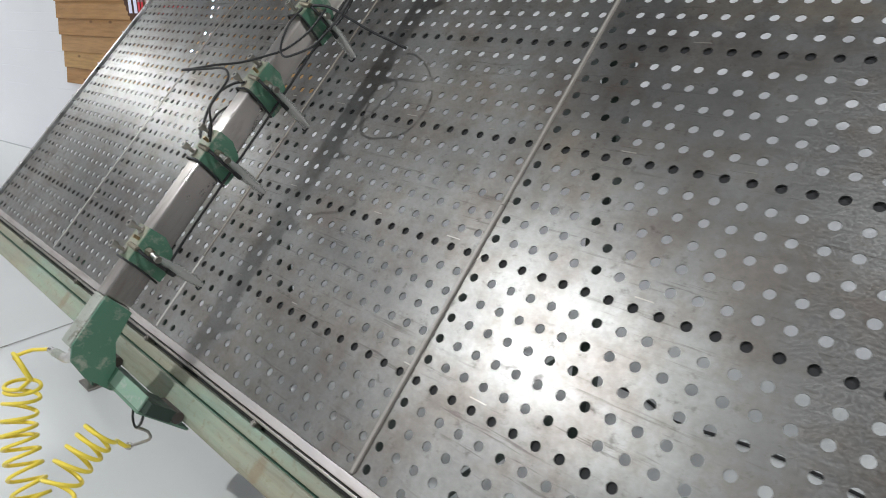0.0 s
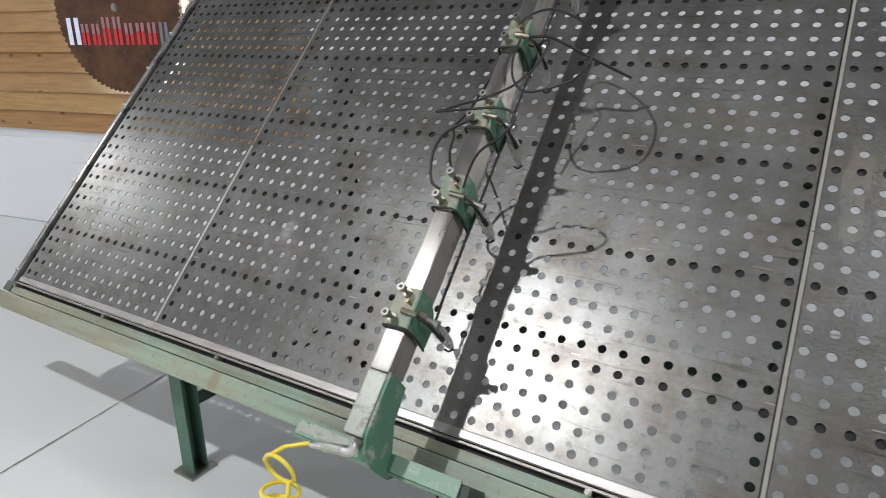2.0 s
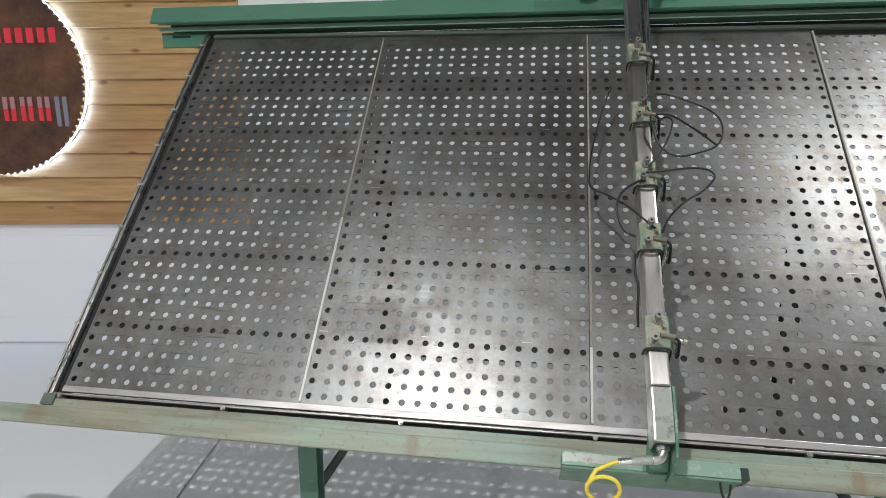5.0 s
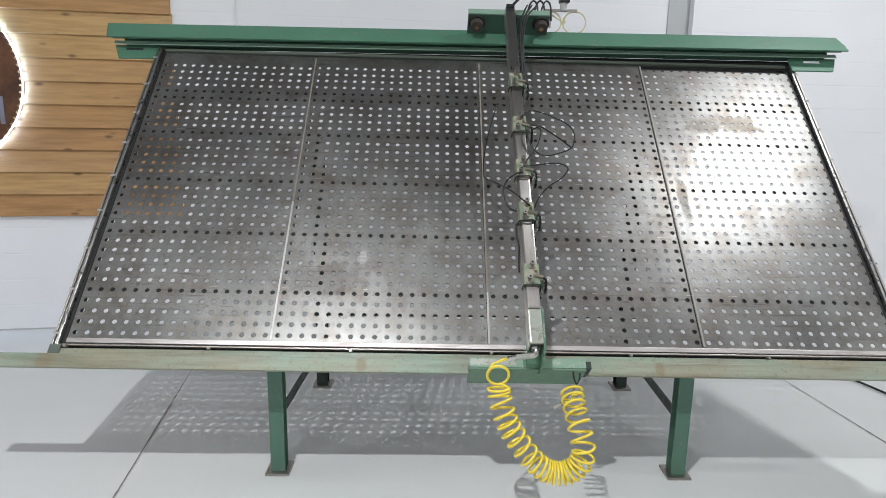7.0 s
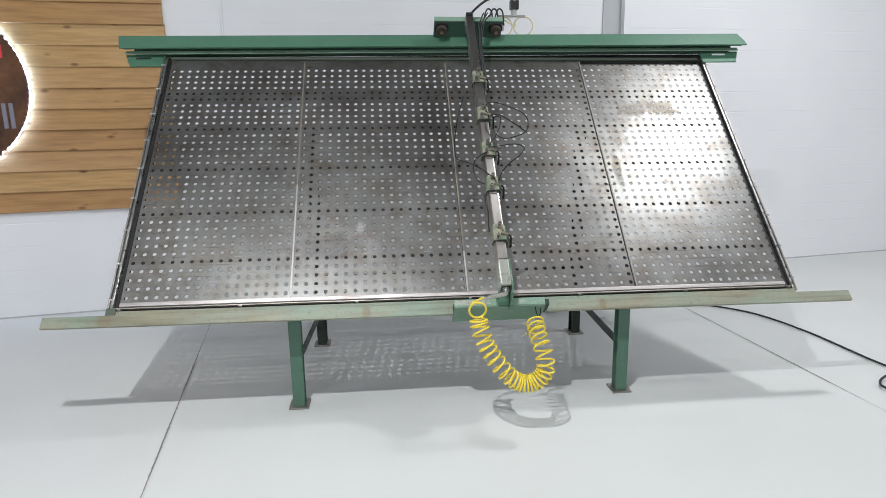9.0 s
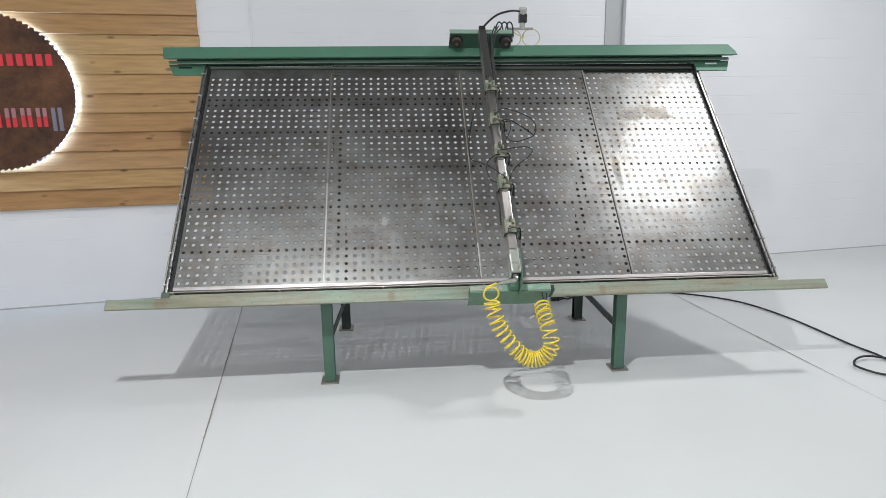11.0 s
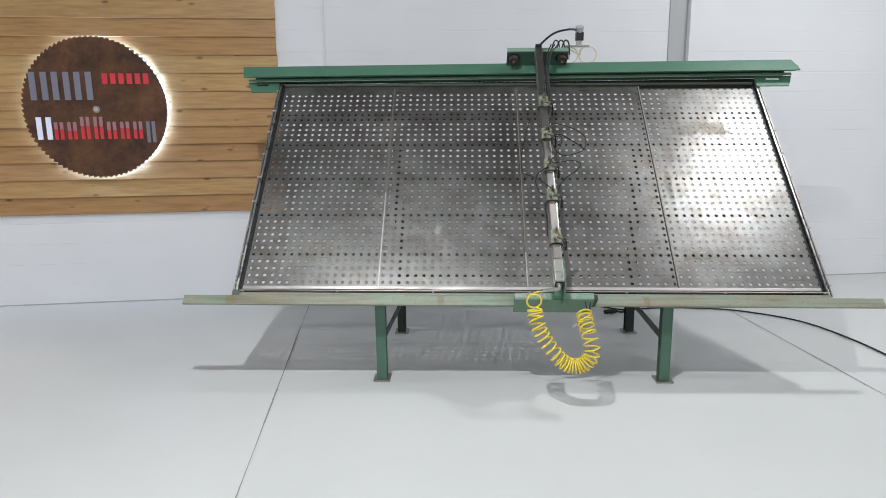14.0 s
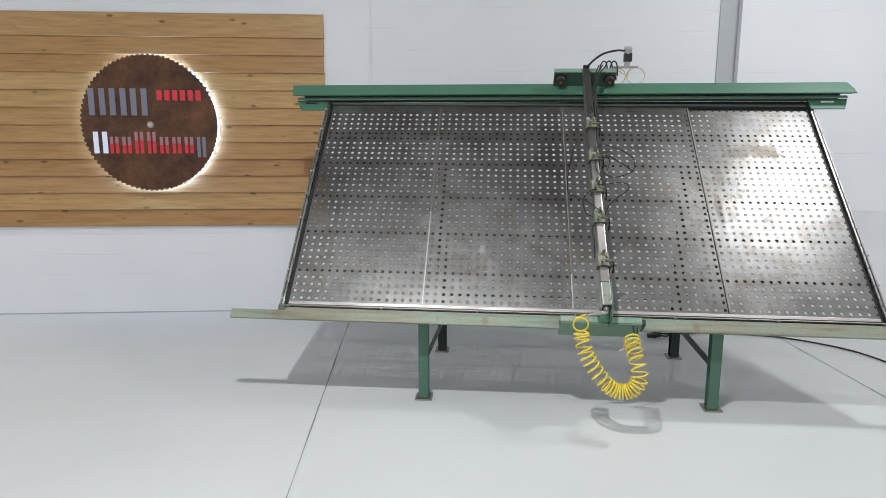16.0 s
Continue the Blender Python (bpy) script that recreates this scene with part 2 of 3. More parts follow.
HOOD = mat_paint("chalky_toplit_green", (0.25, 0.37, 0.29), (0.2, 0.31, 0.23), (0.42, 0.42, 0.38), 0.34, 0.56)
PALEG.node_tree.nodes["Principled BSDF"].inputs["Metallic"].default_value = 0.5
STEEL = mat_metal("bright_steel", (0.62, 0.61, 0.6), 0.28)
TUBE = mat_metal("drawn_steel_tube", (0.50, 0.47, 0.445), 0.31, (0.25, 0.2, 0.17), (1.2, 0.25, 1.2))
# the tube is rubbed along its length, so that its shine spreads across it
_tube = TUBE.node_tree.nodes["Principled BSDF"]
_tube.inputs["Anisotropic"].default_value = 0.85
_turn = TUBE.node_tree.nodes.new("ShaderNodeTangent")
_turn.direction_type, _turn.axis = "RADIAL", "Y"
TUBE.node_tree.links.new(_turn.outputs[0], _tube.inputs["Tangent"])
DULL = mat_metal("dull_steel", (0.36, 0.34, 0.31), 0.42)
SEAM = mat_paint("stained_joint_strip", (0.30, 0.275, 0.235), (0.21, 0.175, 0.14), (0.12, 0.08, 0.055), 0.45, 0.56)
PALESEAM = mat_paint("pale_worn_joint_strip", (0.35, 0.33, 0.30), (0.25, 0.225, 0.20), (0.2, 0.16, 0.13), 0.4, 0.58)
FITTING = mat_metal("tarnished_fitting", (0.34, 0.31, 0.25), 0.42, (0.2, 0.17, 0.11))
LIPSTEEL = mat_metal("rubbed_edge_steel", (0.55, 0.51, 0.50), 0.42, (0.26, 0.2, 0.17), (0.3, 2.0, 2.0))
BRASS = mat_metal("brass", (0.45, 0.32, 0.18), 0.38)
BLACK, _, _ = shader("black_rubber", (0.015, 0.015, 0.016), 0.5)
BLACKP, _, _ = shader("plain_black", (0.012, 0.012, 0.013), 0.7)
DARK, _, _ = shader("dark_gap_steel", (0.03, 0.03, 0.03), 0.6, 0.5)
WHEELM, _, _ = shader("worn_dark_wheel", (0.05, 0.04, 0.035), 0.55)
YELLOW, _, _ = shader("yellow_polyurethane", (0.84, 0.66, 0.07), 0.3)
CREAM, _, _ = shader("cream_polyurethane", (0.7, 0.62, 0.36), 0.35)
CLEAR, _, _cb = shader("frosted_plastic", (0.75, 0.75, 0.72), 0.25)
_cb.inputs["Transmission Weight"].default_value = 0.7
GREYP, _, _ = shader("grey_plastic", (0.42, 0.42, 0.4), 0.45)
WALL = mat_wall()
FLOOR = mat_floor()
WOOD = mat_wood()
RUST = mat_rust()
CEIL, _, _ = shader("unseen_ceiling_grey", (0.15, 0.15, 0.155), 0.8)
PLAIN, _, _ = shader("unseen_wall_grey", (0.42, 0.42, 0.43), 0.7)
STRIPGREY, _, _ = shader("grey_strip_paint", (0.47, 0.48, 0.49), 0.5)
JOINT, _, _ = shader("dark_joint_sealant", (0.25, 0.237, 0.21), 0.8)
LED = mat_glow("white_led", (0.36, 0.57, 1.0), 70.0)
LETTERW = mat_glow("backlit_white", (0.2, 0.195, 0.25), 0.06)
LETTERM = mat_glow("bright_backlit_white", (0.62, 0.64, 0.78), 0.35)
LETTERP = mat_glow("backlit_pale_red", (0.36, 0.17, 0.19), 0.12)
LETTERR = mat_glow("backlit_red", (0.55, 0.025, 0.04), 0.22)


# ---------------------------------------------------------------- building helpers
def box(bm, x0, x1, y0, y1, z0, z1, bevel=0.0):
    r = bmesh.ops.create_cube(bm, size=1.0, matrix=Matrix.Translation(((x0 + x1) / 2, (y0 + y1) / 2, (z0 + z1) / 2)) @ Matrix.Diagonal((x1 - x0, y1 - y0, z1 - z0, 1)))
    if bevel:
        edges = {e for v in r["verts"] for e in v.link_edges}
        bmesh.ops.bevel(bm, geom=list(edges), offset=bevel, segments=2, affect="EDGES", profile=0.6)
    return bm


def rod(bm, a, b, r, segs=12, r2=None):
    a, b = Vector(a), Vector(b)
    turn = (b - a).to_track_quat("Z", "Y").to_matrix().to_4x4()
    bmesh.ops.create_cone(bm, cap_ends=True, segments=segs, radius1=r, radius2=r if r2 is None else r2, depth=(b - a).length, matrix=Matrix.Translation((a + b) / 2) @ turn)
    return bm


def prism(bm, outline, axis, lo, hi):
    """A closed outline of (a, b) pairs, drawn out along an axis from lo to hi."""
    def at(a, b, c):
        return {"x": (c, a, b), "y": (a, c, b), "z": (a, b, c)}[axis]
    rings = [[bm.verts.new(at(a, b, c)) for a, b in outline] for c in (lo, hi)]
    n = len(outline)
    for k in range(n):
        bm.faces.new((rings[0][k], rings[0][(k + 1) % n], rings[1][(k + 1) % n], rings[1][k]))
    bm.faces.new(rings[0][::-1])
    bm.faces.new(rings[1])
    bmesh.ops.recalc_face_normals(bm, faces=bm.faces[:])
    return bm


def smooth_path(points, steps=10):
    """Catmull-Rom through the points."""
    p = [Vector(q) for q in points]
    p = [2 * p[0] - p[1]] + p + [2 * p[-1] - p[-2]]
    out = []
    for k in range(1, len(p) - 2):
        for s in range(steps):
            u = s / steps
            a, b, c, d = p[k - 1 : k + 3]
            out.append(0.5 * ((2 * b) + (c - a) * u + (2 * a - 5 * b + 4 * c - d) * u * u + (3 * b - a - 3 * c + d) * u ** 3))
    out.append(p[-2])
    return out


def sweep(bm, path, r, segs=8):
    """A round tube along a path."""
    path = [Vector(q) for q in path]
    rings, normal = [], None
    for k, q in enumerate(path):
        ahead = (path[min(k + 1, len(path) - 1)] - path[max(k - 1, 0)]).normalized()
        if normal is None:
            normal = ahead.orthogonal().normalized()
        normal = (normal - ahead * normal.dot(ahead)).normalized()
        side = ahead.cross(normal)
        rings.append([bm.verts.new(q + r * (math.cos(a) * normal + math.sin(a) * side)) for a in (2 * math.pi * s / segs for s in range(segs))])
    for one, two in zip(rings, rings[1:]):
        for s in range(segs):
            f = bm.faces.new((one[s], one[(s + 1) % segs], two[(s + 1) % segs], two[s]))
            f.smooth = True
    bm.faces.new(rings[0][::-1])
    bm.faces.new(rings[-1])
    return bm


def mesh_of(name, bm, material):
    me = bpy.data.meshes.new(name)
    bm.to_mesh(me)
    bm.free()
    me.materials.append(material)
    return me


def thing(name, label, category, m=None, group=""):
    ob = new(name)
    ob.empty_display_size = 0.1
    if m is not None:
        ob.matrix_world = m
    return tagged(ob, label, category, group)


def part(name, bm, material, parent, label="", m=None):
    ob = new(name, mesh_of(name, bm, material))
    ob.parent = parent
    if m is not None:
        ob.matrix_basis = m
    return tagged(ob, label)


def solo(name, bm, material, label, category, m=None, kind="", group=""):
    ob = new(name, mesh_of(name, bm, material))
    if m is not None:
        ob.matrix_world = m
    return tagged(ob, label, category, group, kind)


def B():
    return bmesh.new()


# ---------------------------------------------------------------- the room
WALL_M = Matrix.Translation((0, 2.435, 0)) @ pose(0, 0, 0, 0, 0, 8.31)  # local x along the back wall, -y into the room
STEP = 2.915
TOPZ = 6.2

solo("floor", box(B(), -16, 16, -14, 6, -0.2, 0), FLOOR, "pale grey glossy sealed concrete floor", "floor", kind="structure")
wall = solo("wall_north", box(B(), -13, STEP + 0.3, 0, 0.3, -0.1, TOPZ), WALL, "white painted concrete block wall with faint courses", "wall", WALL_M, "structure")
solo("wall_north_pier", box(B(), STEP, 13.5, -0.08, 0.297, -0.1, TOPZ), WALL, "white painted block wall standing forward", "wall", WALL_M, "structure")
# unseen walls and ceiling, added to close the room and bounce light
solo("wall_west", box(B(), -12.3, -12, -14, 4, -0.1, TOPZ), PLAIN, "unseen plain grey side wall closing the room", "wall", kind="structure")
solo("wall_east", box(B(), 12, 12.3, -14, 5.5, -0.1, TOPZ), PLAIN, "unseen plain grey side wall closing the room", "wall", kind="structure")
solo("wall_south", box(B(), -12.3, 12.3, -12.3, -12, -0.1, TOPZ), PLAIN, "unseen plain grey rear wall closing the room", "wall", kind="structure")
solo("ceiling", box(B(), -13, 13, -13, 6, TOPZ, TOPZ + 0.2), CEIL, "unseen plain grey ceiling closing the room", "ceiling", kind="structure")


def crack(points, w):
    """A saw cut in the slab, filled, with chipped edges."""
    bm = B()
    rnd = random.Random(5)
    path = smooth_path(points, 110)
    rows = []
    for k, q in enumerate(path):
        d = (path[min(k + 1, len(path) - 1)] - path[max(k - 1, 0)]).normalized()
        side = Vector((-d.y, d.x, 0))
        worn = 0.55 + 0.35 * math.sin(k * 0.047) * math.sin(k * 0.019 + 1.0)
        a, b = (w * max(0.2, worn * (0.55 + 0.6 * rnd.random()) + (0.7 * rnd.random() if rnd.random() < 0.06 else 0.0)) for _ in range(2))
        rows.append((bm.verts.new(q + side * a), bm.verts.new(q - side * b)))
    for (a, b), (c, d) in zip(rows, rows[1:]):
        bm.faces.new((a, b, d, c))
    return bm


solo("floor_joint", crack([(-0.7 - 0.1325 * y, y, 0.003) for y in (-3.2, -1.8, -0.4, 1.0, 2.05)], 0.0062), JOINT, "dark ragged joint in the concrete floor", "joint", kind="structure")
solo("floor_joint", crack([(3.24 - 0.113 * y, y, 0.003) for y in (-3.0, -1.4, 0.2, 1.6, 2.6)], 0.0055), JOINT, "dark thin joint in the concrete floor", "joint", kind="structure")

# thin grey line where the walls meet the floor
for x0, x1, y in ((-13, STEP, 0.0), (STEP, 13.5, -0.08)):
    solo("wall_base_line", box(B(), x0, x1, y - 0.006, y + 0.001, 0.0, 0.011), STRIPGREY, "thin grey line at the foot of the wall", "joint", WALL_M, "structure")

# surface conduit on the wall
solo("wall_conduit", rod(B(), (-0.785, -0.012, 0.0), (-0.785, -0.012, 5.9), 0.011), WALL, "thin white painted conduit on the wall", "conduit", WALL_M, "structure")

# thin grey strip: the shade beside the pier, put in as colour
bm = box(B(), STEP - 0.19, STEP + 0.002, -0.014, 0.001, 0.0, 6.1)
solo("pier_shade_strip", bm, STRIPGREY, "thin grey strip painting the shade beside the pier", "column", WALL_M, "structure")

# ---------------------------------------------------------------- pine cladding
WOOD_X0, WOOD_X1, WOOD_Z0, BOARD, ROWS_N = -5.02, -1.245, 0.905, 0.1663, 12
TOP_BOARD = 0.215
clad = solo("wood_cladding", box(B(), WOOD_X0 + 0.02, WOOD_X1 - 0.02, -0.006, 0.004, WOOD_Z0 + 0.02, WOOD_Z0 + (ROWS_N - 1) * BOARD + TOP_BOARD - 0.03), DARK, "horizontal knotty pine boards lapped on the white wall", "cladding", WALL_M, "structure")


def lapped_board(height):
    """A board that leans out towards its lower edge, with eased arrises."""
    out = [(-0.007, 0.0), (-0.038, 0.0), (-0.041, 0.003), (-0.019, height + 0.008), (-0.007, height + 0.008)]
    return mesh_of("plank", prism(B(), out, "x", 0.0, WOOD_X1 - WOOD_X0), WOOD)


board_mesh, top_mesh = lapped_board(BOARD), lapped_board(TOP_BOARD)
for k in range(ROWS_N):
    ob = new("plank", top_mesh if k == ROWS_N - 1 else board_mesh)
    ob.parent = clad
    ob.matrix_basis = pose(WOOD_X0 + 0.004 * ((k * 7) % 3), 0, WOOD_Z0 + k * BOARD)

# ---------------------------------------------------------------- saw-blade sign
SAW_M = WALL_M @ pose(-2.915, -0.115, 1.915)
sign = thing("saw_blade_sign", "round rusted saw blade sign with white backlight on pine boards", "sign", SAW_M)
R_SAW, TEETH = 0.632, 84
ring = []
for k in range(TEETH):
    a = 2 * math.pi * k / TEETH
    s = 2 * math.pi / TEETH
    ring += [(R_SAW * math.cos(a), R_SAW * math.sin(a)), ((R_SAW + 0.022) * math.cos(a + 0.3 * s), (R_SAW + 0.022) * math.sin(a + 0.3 * s)), ((R_SAW + 0.013) * math.cos(a + 0.72 * s), (R_SAW + 0.013) * math.sin(a + 0.72 * s))]
part("blade", prism(B(), ring, "y", -0.004, 0.004), RUST, sign, "dark brown rusted steel disc with fine teeth")
bm = B()
bmesh.ops.create_cone(bm, cap_ends=False, segments=64, radius1=0.630, radius2=0.630, depth=0.012, matrix=Matrix.Translation((0, 0.066, 0)) @ pose(0, 0, 0, 90))
part("led_strip", bm, LED, sign, "white light strip behind the disc")
for a in (0.6, 2.3, 4.0, 5.5):
    part("spacer", rod(B(), (0.4 * math.cos(a), 0.0, 0.4 * math.sin(a)), (0.4 * math.cos(a), 0.088, 0.4 * math.sin(a)), 0.012), DULL, sign)
part("hub_bolt", rod(B(), (0.005, -0.016, -0.012), (0.005, -0.003, -0.012), 0.018, 6), STEEL, sign, "steel bolt head")
part("hub_washer", rod(B(), (0.005, -0.008, -0.012), (0.005, -0.004, -0.012), 0.032, 20), DULL, sign)


def bar(name, x0, x1, z0, z1, material, label):
    part(name, box(B(), 1.06 * x0, 1.06 * x1, -0.010, -0.0045, 1.06 * z0, 1.06 * z1, 0.004), material, sign, label)


for k in range(3):
    for dx in (0.0, 0.095):
        bar("white_bar", -0.525 + 0.185 * k + dx, -0.472 + 0.185 * k + dx, 0.07, 0.31, LETTERW, "dim glowing white bar")
for k in range(6):
    bar("small_red_bar", 0.08 + 0.069 * k, 0.125 + 0.069 * k, 0.205, 0.295, LETTERR, "glowing red bar")
for k in range(9):
    x = -0.51 if k == 0 else -0.365 + 0.111 * (k - 1)
    top = -0.075 if k in (0, 3, 4) else -0.12
    low = -0.305 if k == 8 else -0.27
    for dx in ((0.0, 0.08) if k == 0 else (0.0, 0.048)):
        wide = 0.045 if k == 0 else 0.03
        if k in (0, 8):
            bar("white_bar", x + dx, x + dx + wide, low, top, LETTERM if k == 0 else LETTERW, "glowing white bar")
        else:
            split = low + (0.55 + 0.06 * math.sin(2.3 * k)) * (top - low)
            bar("red_bar", x + dx, x + dx + wide, low, split, LETTERR, "glowing red bar")
            bar("pale_bar", x + dx, x + dx + wide, split + 0.001, top, LETTERP, "dim pale red bar")

# ---------------------------------------------------------------- tilted table
P = 0.0551
H0, TILT, SAG = 0.68, 46.5, 0.45
PL = pose(0, 0, H0, 0, SAG, 0) @ pose(0, 0, 0, TILT)  # x along the table, y up the slope, z off the sheet


def hole_rows(last, squeeze):
    """Heights of the hole rows: even to the 23rd, a little closer above it."""
    return [(r - 0.5 - max(0, r - 23) * squeeze) * P for r in range(1, last + 1)]


ROWS_V = hole_rows(33, 0.027)
V_TOP = 1.87


def holes_sheet(xs, vs, x0, x1, v0, v1, r=0.0113, t=0.0038, segs=16):
    """A sheet from x0 to x1 and v0 to v1 with a round hole at every (x, v); holes on an edge are cut by it."""
    verts, faces = [], []

    def cuts(c, lo, hi):
        mids = [(a + b) / 2 for a, b in zip(c, c[1:])]
        return list(zip([lo] + mids, mids + [hi]))
    for x, (xa, xb) in zip(xs, cuts(xs, x0, x1)):
        for v, (va, vb) in zip(vs, cuts(vs, v0, v1)):
            inner, outer = [], []
            for k in range(segs):
                a = 2 * math.pi * k / segs
                c, s = math.cos(a), math.sin(a)
                inner.append((min(max(x + r * c, x0), x1), min(max(v + r * s, v0), v1)))
                m = max(abs(c), abs(s))
                ox, ov = c / m, s / m
                outer.append((x + ox * ((xb - x) if ox > 0 else (x - xa)), v + ov * ((vb - v) if ov > 0 else (v - va))))
            n = len(verts)
            for z in (0.0, -t):
                verts += [(*q, z) for q in outer] + [(*q, z) for q in inner]
            for k in range(segs):
                j = (k + 1) % segs
                (ax, ay), (bx, by), (cx, cy), (dx, dy) = outer[k], outer[j], inner[j], inner[k]
                area = abs((bx - ax) * (cy - ay) - (cx - ax) * (by - ay)) + abs((cx - ax) * (dy - ay) - (dx - ax) * (cy - ay))
                if area > 1e-9:
                    faces.append((n + k, n + j, n + segs + j, n + segs + k))
                    faces.append((n + 2 * segs + j, n + 2 * segs + k, n + 3 * segs + k, n + 3 * segs + j))
                faces.append((n + segs + k, n + segs + j, n + 3 * segs + j, n + 3 * segs + k))
    me = bpy.data.meshes.new("perforated_panel")
    me.from_pydata(verts, [], faces)
    bm = bmesh.new()
    bm.from_mesh(me)
    bmesh.ops.remove_doubles(bm, verts=bm.verts[:], dist=0.0002)
    bm.to_mesh(me)
    bm.free()
    me.materials.append(PLATE)
    return me


table = thing("tilt_table", "green steel tilted table with four perforated bare steel panels", "machine table", PL)
XL, XR = -0.906, 52.5 * P
panels = [
    ([-(0.5 + 0.969 * k) * P for k in range(16, -1, -1)], XL, -0.002, V_TOP, hole_rows(33, 0.04)),
    ([(0.5 + k) * P for k in range(18)], 0.002, 18 * P - 0.002, V_TOP, ROWS_V),
    ([(18.5 + k) * P for k in range(18)], 18 * P + 0.002, 36 * P - 0.002, V_TOP, ROWS_V),
    ([(36.5 + k) * P for k in range(17)], 36 * P + 0.002, XR, hole_rows(34, 0.02)[-1], hole_rows(34, 0.02)),
]
for xs, x0, x1, top, rows in panels:
    ob = new("perforated_panel", holes_sheet(xs, rows, x0, x1, 0.0, top))
    ob.parent = table
    tagged(ob, "dark stained steel sheet with round holes")
for x, low, high, split, words in ((0.0, BRIGHTSEAM, SEAM, 0.78, "bright worn joint strip"), (18 * P, BRIGHTSEAM, SEAM, 0.27, "bright worn joint strip"), (36 * P, PALESEAM, PALESEAM, 0.72, "pale worn joint strip")):
    rise = 0.008 if x > 1.5 else 0.003
    part("seam_strip", box(B(), x - 0.0045, x + 0.0045, 0.004, split, -0.003, rise, 0.0012), low, table, words)
    part("seam_strip", box(B(), x - 0.004, x + 0.004, split + 0.002, 1.86, -0.003, rise - 0.0005, 0.0008), high, table, "dull stained joint strip")
    if x > 0.5:
        part("joint_gap", box(B(), x - 0.0085 if x > 1.5 else x - 0.0070, x - 0.0047, 0.004, 1.86, -0.003, 0.0007), DARK, table, "dark open joint")

rnd = random.Random(11)
for row in (5.45, 11.45, 17.45, 23.45):
    x = XL + 0.2
    while x < XR - 0.15:
        part("weld_mark", box(B(), x, x + 0.022 + 0.022 * rnd.random(), row * P - P / 2 - 0.0015, row * P - P / 2 + 0.0015, -0.001, 0.0006), DULL, table, "scratched weld mark")
        x += 0.19 + 0.33 * rnd.random()

# bearers under the sheet, black so that hole rows over them look dark
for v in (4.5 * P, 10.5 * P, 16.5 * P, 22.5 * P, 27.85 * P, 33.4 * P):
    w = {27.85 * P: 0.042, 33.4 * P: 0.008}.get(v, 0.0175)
    part("cross_bearer", box(B(), XL + 0.01, XR - 0.01, v - w, v + w, -0.026, -0.0065), BLACKP, table, "black bearer")
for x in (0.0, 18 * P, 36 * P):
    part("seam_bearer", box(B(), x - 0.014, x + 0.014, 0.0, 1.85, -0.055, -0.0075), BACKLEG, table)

# lower edge: bright lip, gap, guide rod with studs, pale green rail
part("edge_lip", box(B(), XL, XR, -0.024, -0.001, -0.012, 0.004, 0.002), LIPSTEEL, table, "worn pinkish grey edge strip")
part("edge_channel", box(B(), XL - 0.03, XR + 0.03, -0.0495, -0.0245, -0.045, -0.022), DARK, table, "dark recessed channel")
part("guide_rod", box(B(), XL - 0.03, XR + 0.03, -0.037, -0.029, -0.012, 0.002, 0.002), DULL, table, "thin steel guide strip")
for k in range(7):
    x = -0.90 + 0.6335 * k
    s = part("stud", rod(B(), (x, -0.043, -0.03), (x, -0.043, 0.016), 0.006, 8), DULL, table, "small steel stud")
    part("nut", rod(B(), (x, -0.043, 0.006), (x, -0.043, 0.012), 0.0095, 6), DULL, s)
part("inner_rail", box(B(), XL - 0.04, XR + 0.05, -0.081, -0.050, -0.05, 0.002, 0.002), TRACK, table, "worn pale green strip")
part("lower_rail", box(B(), -1.275, 3.25, -0.150, -0.084, 0.008, 0.026, 0.004), TRACK, table, "worn pale green track bar")
part("rail_web", box(B(), XL - 0.02, XR + 0.02, -0.120, -0.084, -0.05, 0.0075), LEG, table, "green web under the track bar")

part("corner_block", box(B(), XL - 0.062, XL - 0.012, -0.078, -0.035, -0.045, 0.010, 0.004), LIP, table, "rusty grey corner block")

# side strips
for x, sgn in ((XL, -1), (XR, 1)):
    part("side_gap", box(B(), min(x, x + sgn * 0.026), max(x, x + sgn * 0.026), -0.03, 1.90, -0.05, -0.014), DARK, table)
    a = x + sgn * 0.030
    b = x + sgn * 0.043
    part("side_strip", box(B(), min(a, b), max(a, b), -0.05, 1.90, -0.03, 0.008, 0.002), STEEL, table, "bright side strip")
    a = x + sgn * 0.053
    b = x + sgn * 0.062
    part("outer_strip", box(B(), min(a, b), max(a, b), -0.06, 1.905, -0.05, 0.004, 0.002), DULL, table)
    for k in range(9):
        v = 0.02 + 0.226 * k
        part("side_stud", rod(B(), (x + sgn * 0.03, v, 0.004), (x + sgn * 0.066, v, 0.004), 0.006, 8), STEEL, table)

# top edge: lip, ears and the upper rail
part("top_lip", box(B(), XL - 0.01, XR + 0.01, 1.885, 1.905, -0.02, 0.004, 0.002), LIP, table, "grey green lip")
part("top_channel", box(B(), XL - 0.01, XR + 0.01, 1.872, 1.884, -0.03, -0.012), DARK, table)
LEVEL = PL.inverted() @ pose(0, 0, H0) @ pose(0, 0.010, 0.009, TILT)  # the rail runs level, the sheets sag a little
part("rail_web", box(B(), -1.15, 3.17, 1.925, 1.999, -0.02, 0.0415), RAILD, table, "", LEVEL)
bm = prism(B(), [(1.940, 0.042), (1.940, 0.091), (1.892, 0.091), (1.892, 0.100), (2.008, 0.100), (2.008, 0.042)], "x", -1.247, 3.262)
for v in bm.verts:
    if v.co.x > 3.0 and v.co.y > 1.95:
        v.co.x -= 0.045
    if v.co.x < -1.0 and v.co.y < 1.95:
        v.co.x += 0.022
part("upper_rail", bm, GREEN, table, "green angle track along the top", LEVEL)
